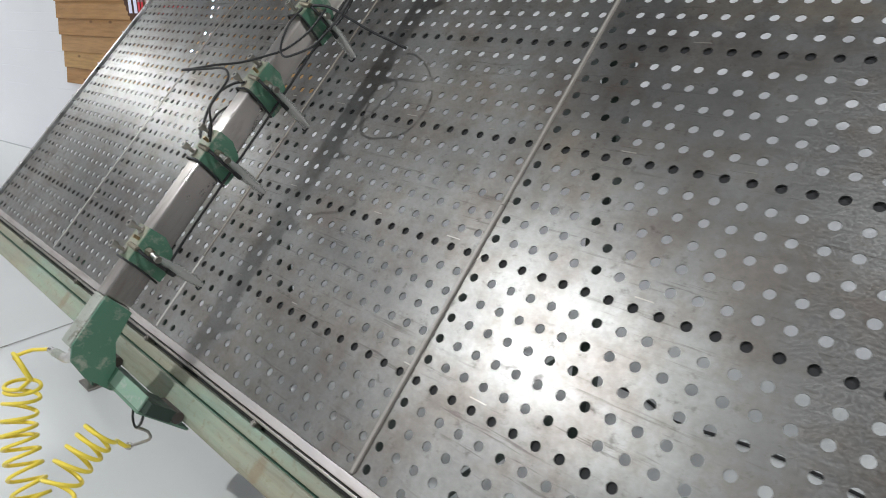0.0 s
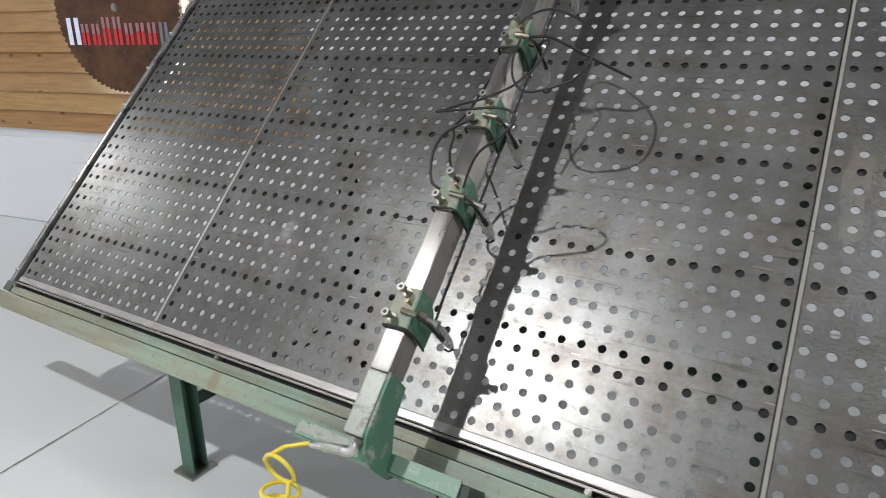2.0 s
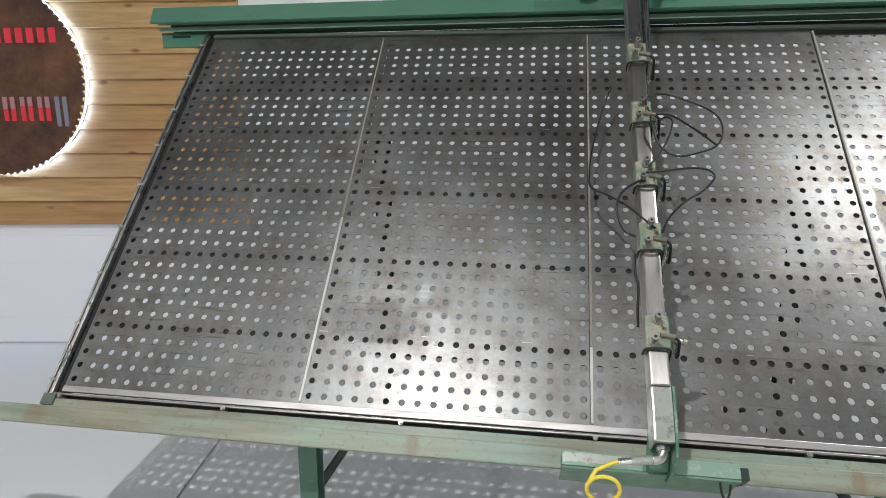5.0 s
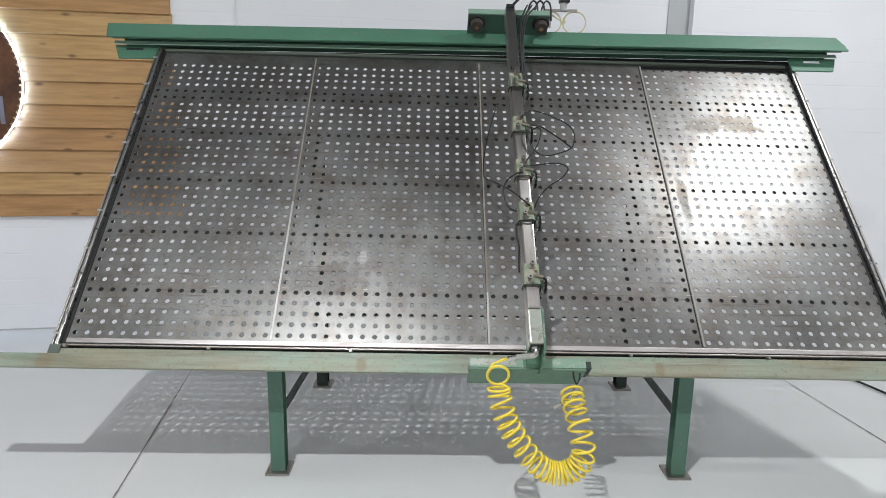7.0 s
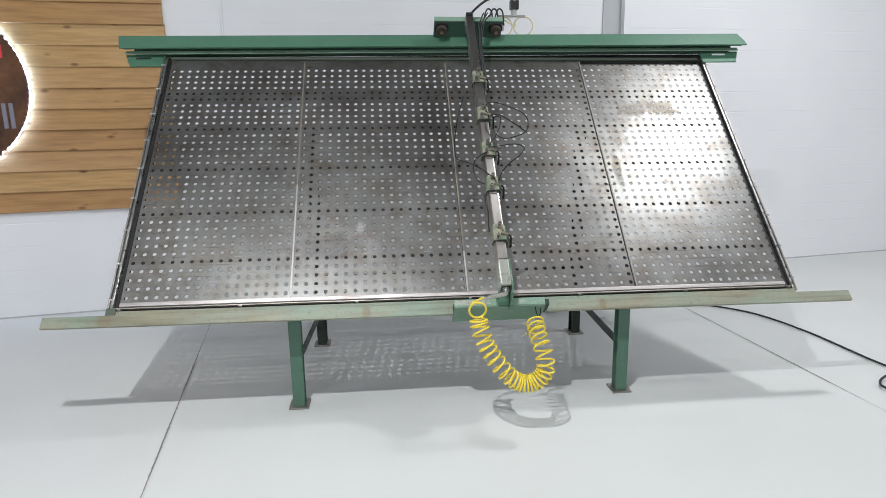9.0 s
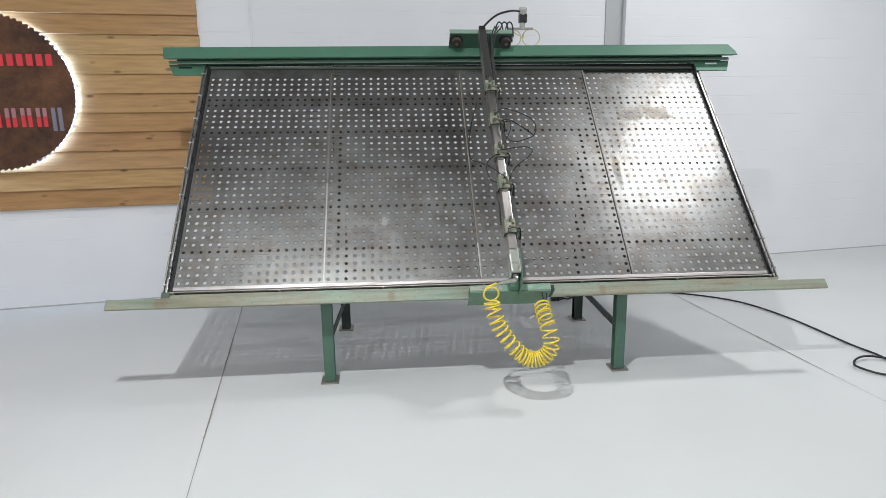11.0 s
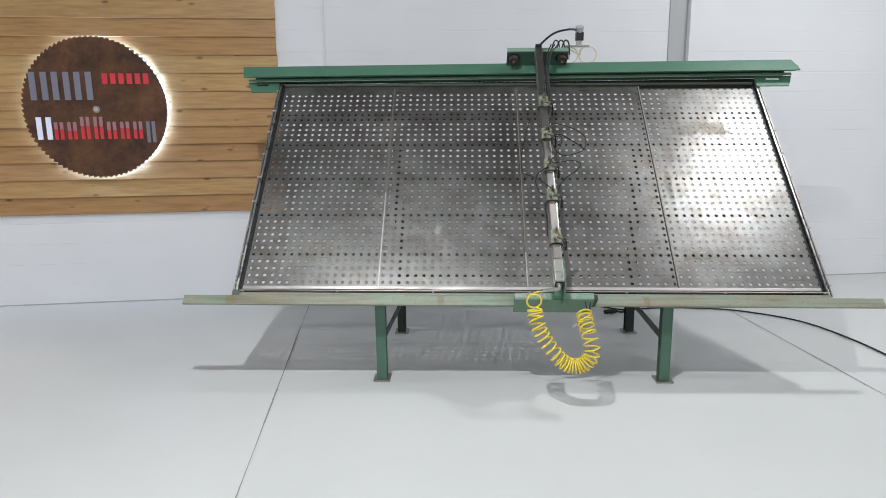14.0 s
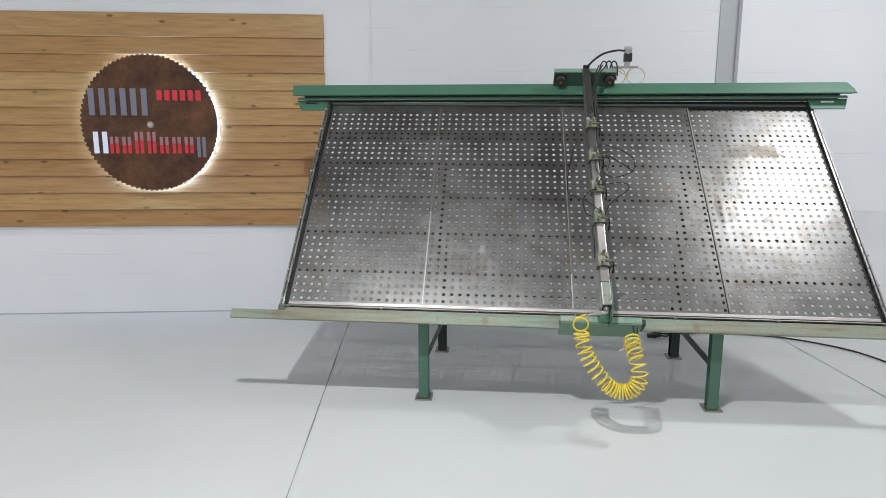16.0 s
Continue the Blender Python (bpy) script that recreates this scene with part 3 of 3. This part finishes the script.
# added dark plate stands in for the shade between rail and lip
part("rail_gap_filler", box(B(), -0.97, 2.96, 1.855, 1.924, -0.055, -0.021), DARK, table, "dark filler added behind the rail gap", LEVEL)
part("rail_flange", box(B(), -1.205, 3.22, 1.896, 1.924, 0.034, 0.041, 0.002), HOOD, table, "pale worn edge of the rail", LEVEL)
for x0, x1, s in ((-1.215, -0.945, -1), (2.935, 3.235, 1)):
    out = [(x0, 1.92), (x0 + (0.045 if s < 0 else 0), 1.812), (x1 - (0.045 if s > 0 else 0), 1.812), (x1, 1.92)]
    ear = part("rail_end_plate", prism(B(), out, "z", -0.002, 0.008), GREEN, table, "green end plate with a slot", LEVEL)
    xm = (x0 + x1) / 2 - 0.01
    part("slot", box(B(), xm - 0.05, xm + 0.05, 1.878, 1.895, 0.008, 0.0095), DARK if s < 0 else WALL, ear)


# legs stand upright: built in world axes
def table_leg(x, y, top, inward, paint, words):
    """A channel that stands upright, open towards the middle of the table."""
    a, t = 0.034, 0.007
    m = PL.inverted()
    k = inward
    out = [(x - k * a, y - a), (x + k * a, y - a), (x + k * a, y - a + t), (x - k * (a - t), y - a + t), (x - k * (a - t), y + a - t), (x + k * a, y + a - t), (x + k * a, y + a), (x - k * a, y + a)]
    leg = part("leg", prism(B(), out, "z", 0.012, top), paint, table, words, m)
    part("foot_plate", box(B(), x - 0.057, x + 0.057, y - 0.062, y + 0.062, 0.0, 0.012, 0.002), DULL, leg, "worn steel foot plate")
    return leg


def leg_brace(leg, a, b):
    """A flat bar from a front leg to the back one."""
    bm = B()
    (xa, ya), (xb, yb) = a, b
    prism(bm, [(xa - 0.004, ya), (xa + 0.004, ya), (xb + 0.004, yb), (xb - 0.004, yb)], "z", 0.295, 0.345)
    part("brace", bm, BACKLEG, leg, "brace in shade-darkened green")


for x, y, k, xb in ((0.003, 0.070, 1, 0.045), (1.926, 0.050, -1, 1.955)):
    front = table_leg(x, y, 0.62, k, LEG, "green steel channel leg")
    table_leg(xb, 1.07, 1.55, k, BACKLEG, "green steel channel leg, darkened for shade")
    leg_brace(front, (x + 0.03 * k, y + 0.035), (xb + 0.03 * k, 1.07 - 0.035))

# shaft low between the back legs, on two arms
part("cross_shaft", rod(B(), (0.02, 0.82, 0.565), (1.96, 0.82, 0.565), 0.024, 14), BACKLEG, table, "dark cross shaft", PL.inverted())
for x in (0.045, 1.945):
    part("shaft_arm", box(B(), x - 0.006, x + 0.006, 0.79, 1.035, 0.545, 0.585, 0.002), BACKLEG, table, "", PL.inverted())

# ---------------------------------------------------------------- sliding gantry
gantry = thing("spray_gantry", "sliding steel tube gantry with green carriages and five nozzle clamps", "gantry", PL)
GX = 1.155
W = 0.0275
part("tube", box(B(), GX - W, GX + W, 0.037, 2.0, 0.215, 0.300, 0.006), TUBE, gantry, "bare steel square tube")
part("painted_end", box(B(), GX - W - 0.001, GX + W + 0.001, -0.12, 0.036, 0.214, 0.301, 0.006), PALEG, gantry, "scuffed pale green tube end")
part("knee_plate", prism(B(), [(0.040, 0.299), (-0.112, 0.297), (-0.152, 0.274), (-0.178, 0.215), (-0.186, 0.13), (-0.176, 0.10), (-0.168, 0.152), (-0.125, 0.155), (-0.06, 0.200), (0.028, 0.210)], "x", GX + W + 0.002, GX + W + 0.010), CHEEK, gantry, "green knee plate")
part("knee_bracket", prism(B(), [(-0.06, 0.213), (-0.13, 0.213), (-0.164, 0.19), (-0.166, 0.151), (-0.126, 0.151)], "x", GX - W, GX + W), GREEN, gantry, "green knee bracket")
part("end_hole", box(B(), GX - 0.024, GX + 0.024, -0.1225, -0.1205, 0.228, 0.287), BLACK, gantry, "black open tube end")
part("hood_top", box(B(), 0.889, 1.118, -0.166, -0.124, 0.143, 0.150, 0.002), HOOD, gantry, "green carriage top, paler where light falls")
# ragged pale patch that paints the glare on the carriage top
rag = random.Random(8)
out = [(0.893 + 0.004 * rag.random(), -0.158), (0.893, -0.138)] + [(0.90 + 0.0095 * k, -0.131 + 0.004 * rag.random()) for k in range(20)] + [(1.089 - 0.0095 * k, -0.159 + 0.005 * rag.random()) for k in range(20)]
part("glare_patch", prism(B(), out, "z", 0.1495, 0.1508), PALEG, gantry, "ragged patch of painted glare on the scratched carriage top")
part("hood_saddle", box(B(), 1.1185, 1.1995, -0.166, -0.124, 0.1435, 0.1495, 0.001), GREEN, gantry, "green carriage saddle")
part("hood_top", box(B(), 1.20, 1.385, -0.166, -0.124, 0.143, 0.150, 0.002), HOOD, gantry, "green carriage top, paler where light falls")
part("hood_front", box(B(), 0.889, 1.385, -0.1745, -0.1665, -0.022, 0.147, 0.002), FRONT, gantry, "green carriage front plate")

for x in (0.945, 1.355):
    part("roller", rod(B(), (x - 0.05, -0.146, 0.0435), (x + 0.05, -0.146, 0.0435), 0.0172, 16), WHEELM, gantry, "brown worn roller")
    part("roller_guard", box(B(), x - 0.055, x + 0.055, -0.165, -0.131, 0.062, 0.142, 0.003), BACKLEG, gantry, "dark roller housing")
part("elbow", sweep(B(), smooth_path([(GX, -0.112, 0.262), (GX, -0.140, 0.262), (GX - 0.010, -0.155, 0.262), (GX - 0.03, -0.160, 0.262)], 8), 0.0135, 12), STEEL, gantry, "steel pipe elbow")
part("elbow_collar", rod(B(), (GX, -0.118, 0.262), (GX, -0.134, 0.262), 0.019, 6), STEEL, gantry)
part("coupling", rod(B(), (GX - 0.03, -0.160, 0.262), (GX - 0.085, -0.168, 0.262), 0.0125, 12), PALEG, gantry, "knurled steel hose coupling")
part("ferrule", rod(B(), (GX - 0.085, -0.168, 0.262), (GX - 0.12, -0.173, 0.262), 0.0095, 12), STEEL, gantry)

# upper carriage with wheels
part("carriage_top", box(B(), 0.914, 1.40, 2.008, 2.05, 0.236, 0.243, 0.002), HOOD, gantry, "green carriage top, paler where light falls")
part("carriage_front", box(B(), 0.914, 1.40, 2.000, 2.0075, 0.105, 0.240), RAILD, gantry, "carriage plate in shade-darkened green")
for x in (0.967, 1.352):
    w = part("wheel", rod(B(), (x, 1.952, 0.19), (x, 1.985, 0.19), 0.037, 28), WHEELM, gantry, "dark flanged wheel")
    part("flange", rod(B(), (x, 1.985, 0.19), (x, 1.9995, 0.19), 0.049, 28), BLACKP, w)
    part("axle_bolt", rod(B(), (x, 1.942, 0.19), (x, 1.953, 0.19), 0.012, 6), BRASS, w)
part("tube_cap", box(B(), GX - 0.024, GX + 0.024, 1.990, 2.006, 0.262, 0.316, 0.002), BLACK, gantry)


def nozzle_clamp(v):
    h = 0.052
    e = 0.004 * math.sin(v * 40)
    c = part("clamp", box(B(), GX - W - 0.004, GX + W + 0.004, v - h, v + h, 0.3005, 0.307, 0.002), CLAMPG, gantry, "scuffed green nozzle clamp")
    part("cheek", box(B(), GX - W - 0.0065, GX - W - 0.0015, v - h, v + h, 0.250, 0.305, 0.0015), CLAMPG, c)
    part("cheek", prism(B(), [(v - h - 0.012, 0.192), (v - 0.006, 0.186), (v + 0.030, 0.215), (v + h, 0.255), (v + h, 0.305), (v - h, 0.305)], "x", GX + W + 0.0015, GX + W + 0.007), CHEEK, c, "dark green side plate")
    rim = smooth_path([(GX - W - 0.012, v - h - 0.002, 0.262), (GX - W - 0.009, v - h - 0.003, 0.303), (GX - 0.01, v - h - 0.003, 0.3105), (GX + W + 0.004, v - h - 0.003, 0.308), (GX + W + 0.011, v - h - 0.008, 0.255), (GX + W + 0.011, v - h - 0.018, 0.20)], 6)
    part("strap", sweep(B(), rim, 0.0035, 6), BLACK, c, "thin black rubber strap")
    for dv in (-0.034, 0.036):
        x = GX - 0.008 + 0.2 * dv
        bolt = part("bolt", rod(B(), (x, v + dv, 0.307), (x, v + dv, 0.338 + e), 0.0055, 8), DULL, c)
        part("washer", rod(B(), (x, v + dv, 0.307), (x, v + dv, 0.3105), 0.0125, 14), DULL, bolt)
        part("bolt_head", rod(B(), (x, v + dv, 0.330 + e), (x, v + dv, 0.346 + e), 0.0105, 14), DULL, bolt)
        part("socket", rod(B(), (x, v + dv, 0.3455 + e), (x, v + dv, 0.3465 + e), 0.0052, 6), BLACK, bolt)
    part("set_screw", rod(B(), (GX + 0.016, v + 0.012, 0.307), (GX + 0.016, v + 0.012, 0.326), 0.005, 6), BRASS, c)
    part("fitting", rod(B(), (GX + 0.006, v - 0.012, 0.315), (GX + W + 0.020, v - 0.014, 0.309), 0.0075, 8), FITTING, c, "tarnished brass fitting")
    part("hex", rod(B(), (GX + W + 0.0075, v - 0.004, 0.276), (GX + W + 0.026, v - 0.006, 0.270), 0.012, 6), FITTING, c)
    arm = part("nozzle_stem", rod(B(), (GX + W + 0.026, v - 0.006, 0.270), (GX + W + 0.050, v - 0.010, 0.264), 0.0075, 10), STEEL, c, "steel elbow stem")
    part("stem_knob", rod(B(), (GX + W + 0.050, v - 0.010, 0.264), (GX + W + 0.060, v - 0.012, 0.262), 0.0105, 10), DULL, arm)
    part("nozzle", rod(B(), (GX + W + 0.034, v - 0.008, 0.256), (GX + W + 0.028, v - 0.010, 0.180), 0.0085, 12, 0.0175), CLEAR, c, "clear plastic spray nozzle")
    part("nozzle_skirt", rod(B(), (GX + W + 0.028, v - 0.010, 0.180), (GX + W + 0.020, v - 0.012, 0.100), 0.0175, 14, 0.0125), CLEAR, arm, "frosted plastic skirt")
    part("nozzle_tip", rod(B(), (GX + W + 0.020, v - 0.012, 0.100), (GX + W + 0.018, v - 0.013, 0.082), 0.0095, 10), CLEAR, arm)
    part("nozzle_lip", sweep(B(), smooth_path([(GX + W + 0.006, v - 0.026, 0.086), (GX + W + 0.018, v - 0.029, 0.082), (GX + W + 0.031, v - 0.020, 0.086)], 5), 0.003, 6), BLACK, arm, "black spring clip")
    part("hose_stub", sweep(B(), smooth_path([(GX + W + 0.018, v - 0.014, 0.305), (GX + W + 0.036, v - 0.020, 0.286), (GX + W + 0.046, v - 0.026, 0.215)], 6), 0.0048, 8), BLACK, c)
    part("stub_end", rod(B(), (GX + W + 0.046, v - 0.026, 0.215), (GX + W + 0.046, v - 0.027, 0.190), 0.0068, 8), BLACK, c)


CLAMPS = (0.20, 0.535, 0.79, 1.075, 1.39)
for v in CLAMPS:
    nozzle_clamp(v)


# ---------------------------------------------------------------- hoses and cables
def hose(name, points, r, material, label, category="hose", m=PL, group="hoses on the gantry"):
    return solo(name, sweep(B(), smooth_path(points), r), material, label, category, m, group=group)


G = GX + W
hose("black_air_hose", [(1.185, 1.060, 0.312), (1.170, 1.115, 0.318), (1.202, 1.162, 0.305), (1.243, 1.173, 0.298), (1.295, 1.152, 0.298), (1.345, 1.121, 0.302), (1.391, 1.070, 0.318), (1.416, 1.010, 0.330), (1.413, 0.943, 0.334), (1.386, 0.893, 0.330), (1.316, 0.866, 0.322), (1.265, 0.860, 0.316), (1.226, 0.880, 0.316), (1.198, 0.925, 0.318), (1.186, 0.985, 0.322), (1.182, 1.045, 0.314)], 0.0034, BLACK, "black air hose in a wide loop round a clamp")
hose("black_air_hose", [(1.205, 1.066, 0.305), (1.260, 1.075, 0.29), (1.320, 1.072, 0.25), (1.385, 1.070, 0.20), (1.430, 1.080, 0.15), (1.462, 1.085, 0.118)], 0.0042, BLACK, "short black hose with a free end beside a clamp")
hose("black_air_hose", [(1.215, 1.06, 0.272), (1.245, 1.07, 0.285), (1.262, 1.04, 0.294), (1.246, 0.97, 0.29), (1.215, 0.90, 0.30), (1.195, 0.85, 0.325), (1.163, 0.791, 0.36), (1.150, 0.735, 0.41), (1.135, 0.69, 0.445), (1.126, 0.668, 0.464), (1.145, 0.672, 0.462), (1.207, 0.696, 0.445), (1.27, 0.703, 0.447), (1.314, 0.695, 0.448), (1.332, 0.672, 0.442), (1.300, 0.634, 0.425), (1.245, 0.606, 0.395), (1.207, 0.58, 0.345), (1.19, 0.545, 0.312)], 0.0034, BLACK, "black hose in a loop standing out from the tube")
hose("black_air_hose", [(1.07, 1.36, 0.16), (1.03, 1.24, 0.10), (0.993, 1.05, 0.10), (0.982, 0.926, 0.12), (0.984, 0.838, 0.16), (1.038, 0.757, 0.22), (1.093, 0.66, 0.29), (1.14, 0.59, 0.315), (1.17, 0.56, 0.314)], 0.0036, BLACK, "thin black hose bowed out on the seam side")
for k, dx in enumerate((0.012, 0.026, 0.04)):
    hose("black_air_hose", [(G + 0.05 + 2 * dx, 2.02, 0.30), (G + 0.03 + dx, 1.93, 0.285), (G + 0.012 + 0.6 * dx, 1.75, 0.27), (G + 0.012 + 0.4 * dx, 1.55, 0.262 - 0.01 * k), (G + 0.012, 1.43 - 0.02 * k, 0.268)], 0.0048, BLACK, "black hose running from the carriage to the first clamp")
hose("black_air_hose", [(1.15, 0.757, 0.309), (1.125, 0.745, 0.32), (1.075, 0.705, 0.32), (1.055, 0.663, 0.31), (1.055, 0.621, 0.30), (1.075, 0.565, 0.29), (1.112, 0.545, 0.285)], 0.0042, BLACK, "black hose bowed on the seam side of the tube")
hose("black_air_hose", [(1.112, 0.50, 0.25), (1.112, 0.44, 0.24), (1.119, 0.38, 0.24), (1.112, 0.30, 0.245), (1.108, 0.235, 0.26)], 0.004, BLACK, "thin black hose along the tube side")
hose("black_air_hose", [(G + 0.01, 1.98, 0.22), (G + 0.016, 1.4, 0.225), (G + 0.012, 0.8, 0.21), (G + 0.014, 0.3, 0.208), (G + 0.02, 0.18, 0.205)], 0.004, BLACK, "thin black hose running along the gantry tube")
hose("black_air_hose", [(G + 0.02, 1.97, 0.26), (G + 0.035, 1.7, 0.25), (G + 0.03, 1.5, 0.24), (G + 0.012, 1.42, 0.25)], 0.0065, BLACK, "black hose running down from the carriage")

# valve at the top end
valve = thing("air_valve", "grey pressure regulator with black body above the carriage", "valve")
part("knob", rod(B(), (1.515, 1.33, 2.452), (1.515, 1.31, 2.492), 0.032, 16), GREYP, valve, "round grey knob")
part("body", box(B(), 1.488, 1.548, 1.30, 1.36, 2.385, 2.45, 0.006), BLACK, valve, "black regulator body")
part("bowl", rod(B(), (1.515, 1.33, 2.34), (1.515, 1.33, 2.385), 0.022, 12), GREYP, valve, "grey filter bowl")
part("bracket", box(B(), 1.40, 1.60, 1.33, 1.345, 2.335, 2.35), DULL, valve)
part("post", box(B(), 1.415, 1.44, 1.32, 1.345, 2.24, 2.335), DULL, valve)
cap_at = PL @ Vector((GX, 1.985, 0.28))
ID = Matrix.Identity(4)
hose("black_air_hose", [cap_at, cap_at + Vector((0.03, 0.0, 0.05)), cap_at + Vector((0.12, 0.01, 0.12)), cap_at + Vector((0.23, 0.02, 0.15)), (1.50, 1.33, 2.47)], 0.008, BLACK, "thick black hose arching from the tube to the regulator", m=ID)
for k in range(3):
    x = 1.33 + 0.04 * k
    hose("black_air_hose", [(x - 0.06, 1.24, 2.26), (x - 0.035, 1.26, 2.35), (x - 0.01, 1.28, 2.385), (x + 0.015, 1.28, 2.36), (x + 0.02, 1.26, 2.27)], 0.0055, BLACK, "short black hose bent over the carriage", m=ID)
loop = [(1.45 + 0.062 * math.sin(2 * math.pi * k / 20) + (0.065 + 0.004 * (k - 20) if k > 20 else 0.0) + (0.062 if k > 30 else 0), 1.36 + 0.001 * k, 2.275 + 0.062 * math.cos(2 * math.pi * k / 20)) for k in range(20)]
loop += [(1.60 + 0.07 * math.sin(2 * math.pi * k / 20), 1.36 + 0.001 * k, 2.28 + 0.066 * math.cos(2 * math.pi * k / 20)) for k in range(15, 42)]
hose("cream_air_hose", loop, 0.0045, CREAM, "cream coiled air hose hanging beside the carriage", m=ID)

# yellow coil hose
axis = smooth_path([(0.996, -0.385, 0.640), (0.999, -0.392, 0.604), (1.017, -0.42, 0.535), (1.042, -0.432, 0.48), (1.082, -0.442, 0.418), (1.142, -0.45, 0.345), (1.20, -0.452, 0.305), (1.262, -0.458, 0.304), (1.312, -0.464, 0.338), (1.334, -0.460, 0.39), (1.328, -0.440, 0.448), (1.318, -0.400, 0.502), (1.312, -0.345, 0.546), (1.312, -0.290, 0.584)], 40)
coil = []
LOOPS = 28


def crowding(u):
    """How close the turns lie along the hose."""
    return 0.75 + 0.75 * math.exp(-((u - 0.5) / 0.13) ** 2) - 0.25 * math.exp(-((u - 0.76) / 0.08) ** 2) + 0.35 * math.exp(-((u - 1.0) / 0.07) ** 2)


total = sum(crowding(k / (len(axis) - 1)) for k in range(len(axis)))
a = math.pi / 2
side = Vector((0, 1, 0))
for k, q in enumerate(axis):
    d = (axis[min(k + 1, len(axis) - 1)] - axis[max(k - 1, 0)]).normalized()
    side = (side - d * side.dot(d)).normalized()
    up = d.cross(side)
    a -= 2 * math.pi * LOOPS * crowding(k / (len(axis) - 1)) / total
    wob = 1.0 + 0.05 * math.sin(3.1 * a / math.pi)
    coil.append(q + 0.0435 * wob * (math.cos(a) * up + math.sin(a) * side))
coil_hose = thing("coil_hose", "bright yellow coiled air hose hanging below the lower carriage", "hose")
start = PL @ Vector((GX - 0.12, -0.173, 0.262))
RC = Vector((0.992, -0.375, 0.682))
lead = smooth_path([start, start + Vector((-0.02, -0.006, -0.004)), Vector((0.965, -0.345, 0.712))], 6)[:-1]
first = [RC + 0.043 * Vector((math.cos(a), -0.25 * math.sin(a) - 0.006 * k / 30, math.sin(a))) for k in range(34) for a in (math.pi * 0.85 + 2 * math.pi * k / 24,)]
part("coil", sweep(B(), smooth_path(lead + first + coil[6:], 2), 0.0056, 8), YELLOW, coil_hose)
end = coil[-1]
tip = Vector((1.254, -0.222, 0.474))
base_at = Vector((1.298, -0.232, 0.500))
part("end_lead", sweep(B(), smooth_path([end, (end + base_at) / 2 + Vector((0.014, 0.0, 0.0)), base_at], 6), 0.0056, 8), YELLOW, coil_hose)
part("end_fitting", rod(B(), base_at, tip, 0.0085, 10), STEEL, coil_hose, "steel hose fitting")
part("fitting_collar", rod(B(), base_at, base_at + 0.3 * (tip - base_at), 0.011, 6), DULL, coil_hose)
hook = smooth_path([(1.330, -0.212, 0.640), (1.336, -0.222, 0.604), (1.348, -0.222, 0.582), (1.361, -0.210, 0.600), (1.364, -0.198, 0.640)], 8)
part("hanger_hook", sweep(B(), hook, 0.0035, 6), BLACK, coil_hose, "dark wire hook")
drop = smooth_path([(1.348, -0.222, 0.582), (1.350, -0.196, 0.556), (1.336, -0.188, 0.522), (1.312, -0.205, 0.505), base_at], 8)
part("hanger_wire", sweep(B(), drop, 0.0042, 6), DULL, coil_hose, "grey bent wire")

# cable on the floor
cable = hose("floor_cable", [(1.76, 1.70, 0.05), (1.92, 1.74, 0.012), (2.08, 1.67, 0.012), (2.4, 1.73, 0.012), (2.72, 1.72, 0.012), (3.11, 1.63, 0.012), (3.5, 1.32, 0.012), (3.67, 0.84, 0.012), (3.74, 0.25, 0.012), (3.79, -0.03, 0.012), (3.72, -0.26, 0.012), (3.58, -0.29, 0.012), (3.49, -0.14, 0.02), (3.65, -0.03, 0.03), (3.9, -0.10, 0.012), (4.3, -0.3, 0.012)], 0.0075, BLACK, "black cable lying across the floor", "cable", Matrix.Identity(4), "")
part("plug", rod(rod(B(), (1.862, 1.560, 0.026), (1.925, 1.572, 0.026), 0.020, 14), (1.925, 1.572, 0.026), (1.985, 1.588, 0.022), 0.024, 14, 0.011), BLACK, cable, "black cable plug")
part("plug_lead", sweep(B(), smooth_path([(1.985, 1.588, 0.022), (2.03, 1.605, 0.010), (2.07, 1.64, 0.010), (2.10, 1.672, 0.012)], 6), 0.0075), BLACK, cable)
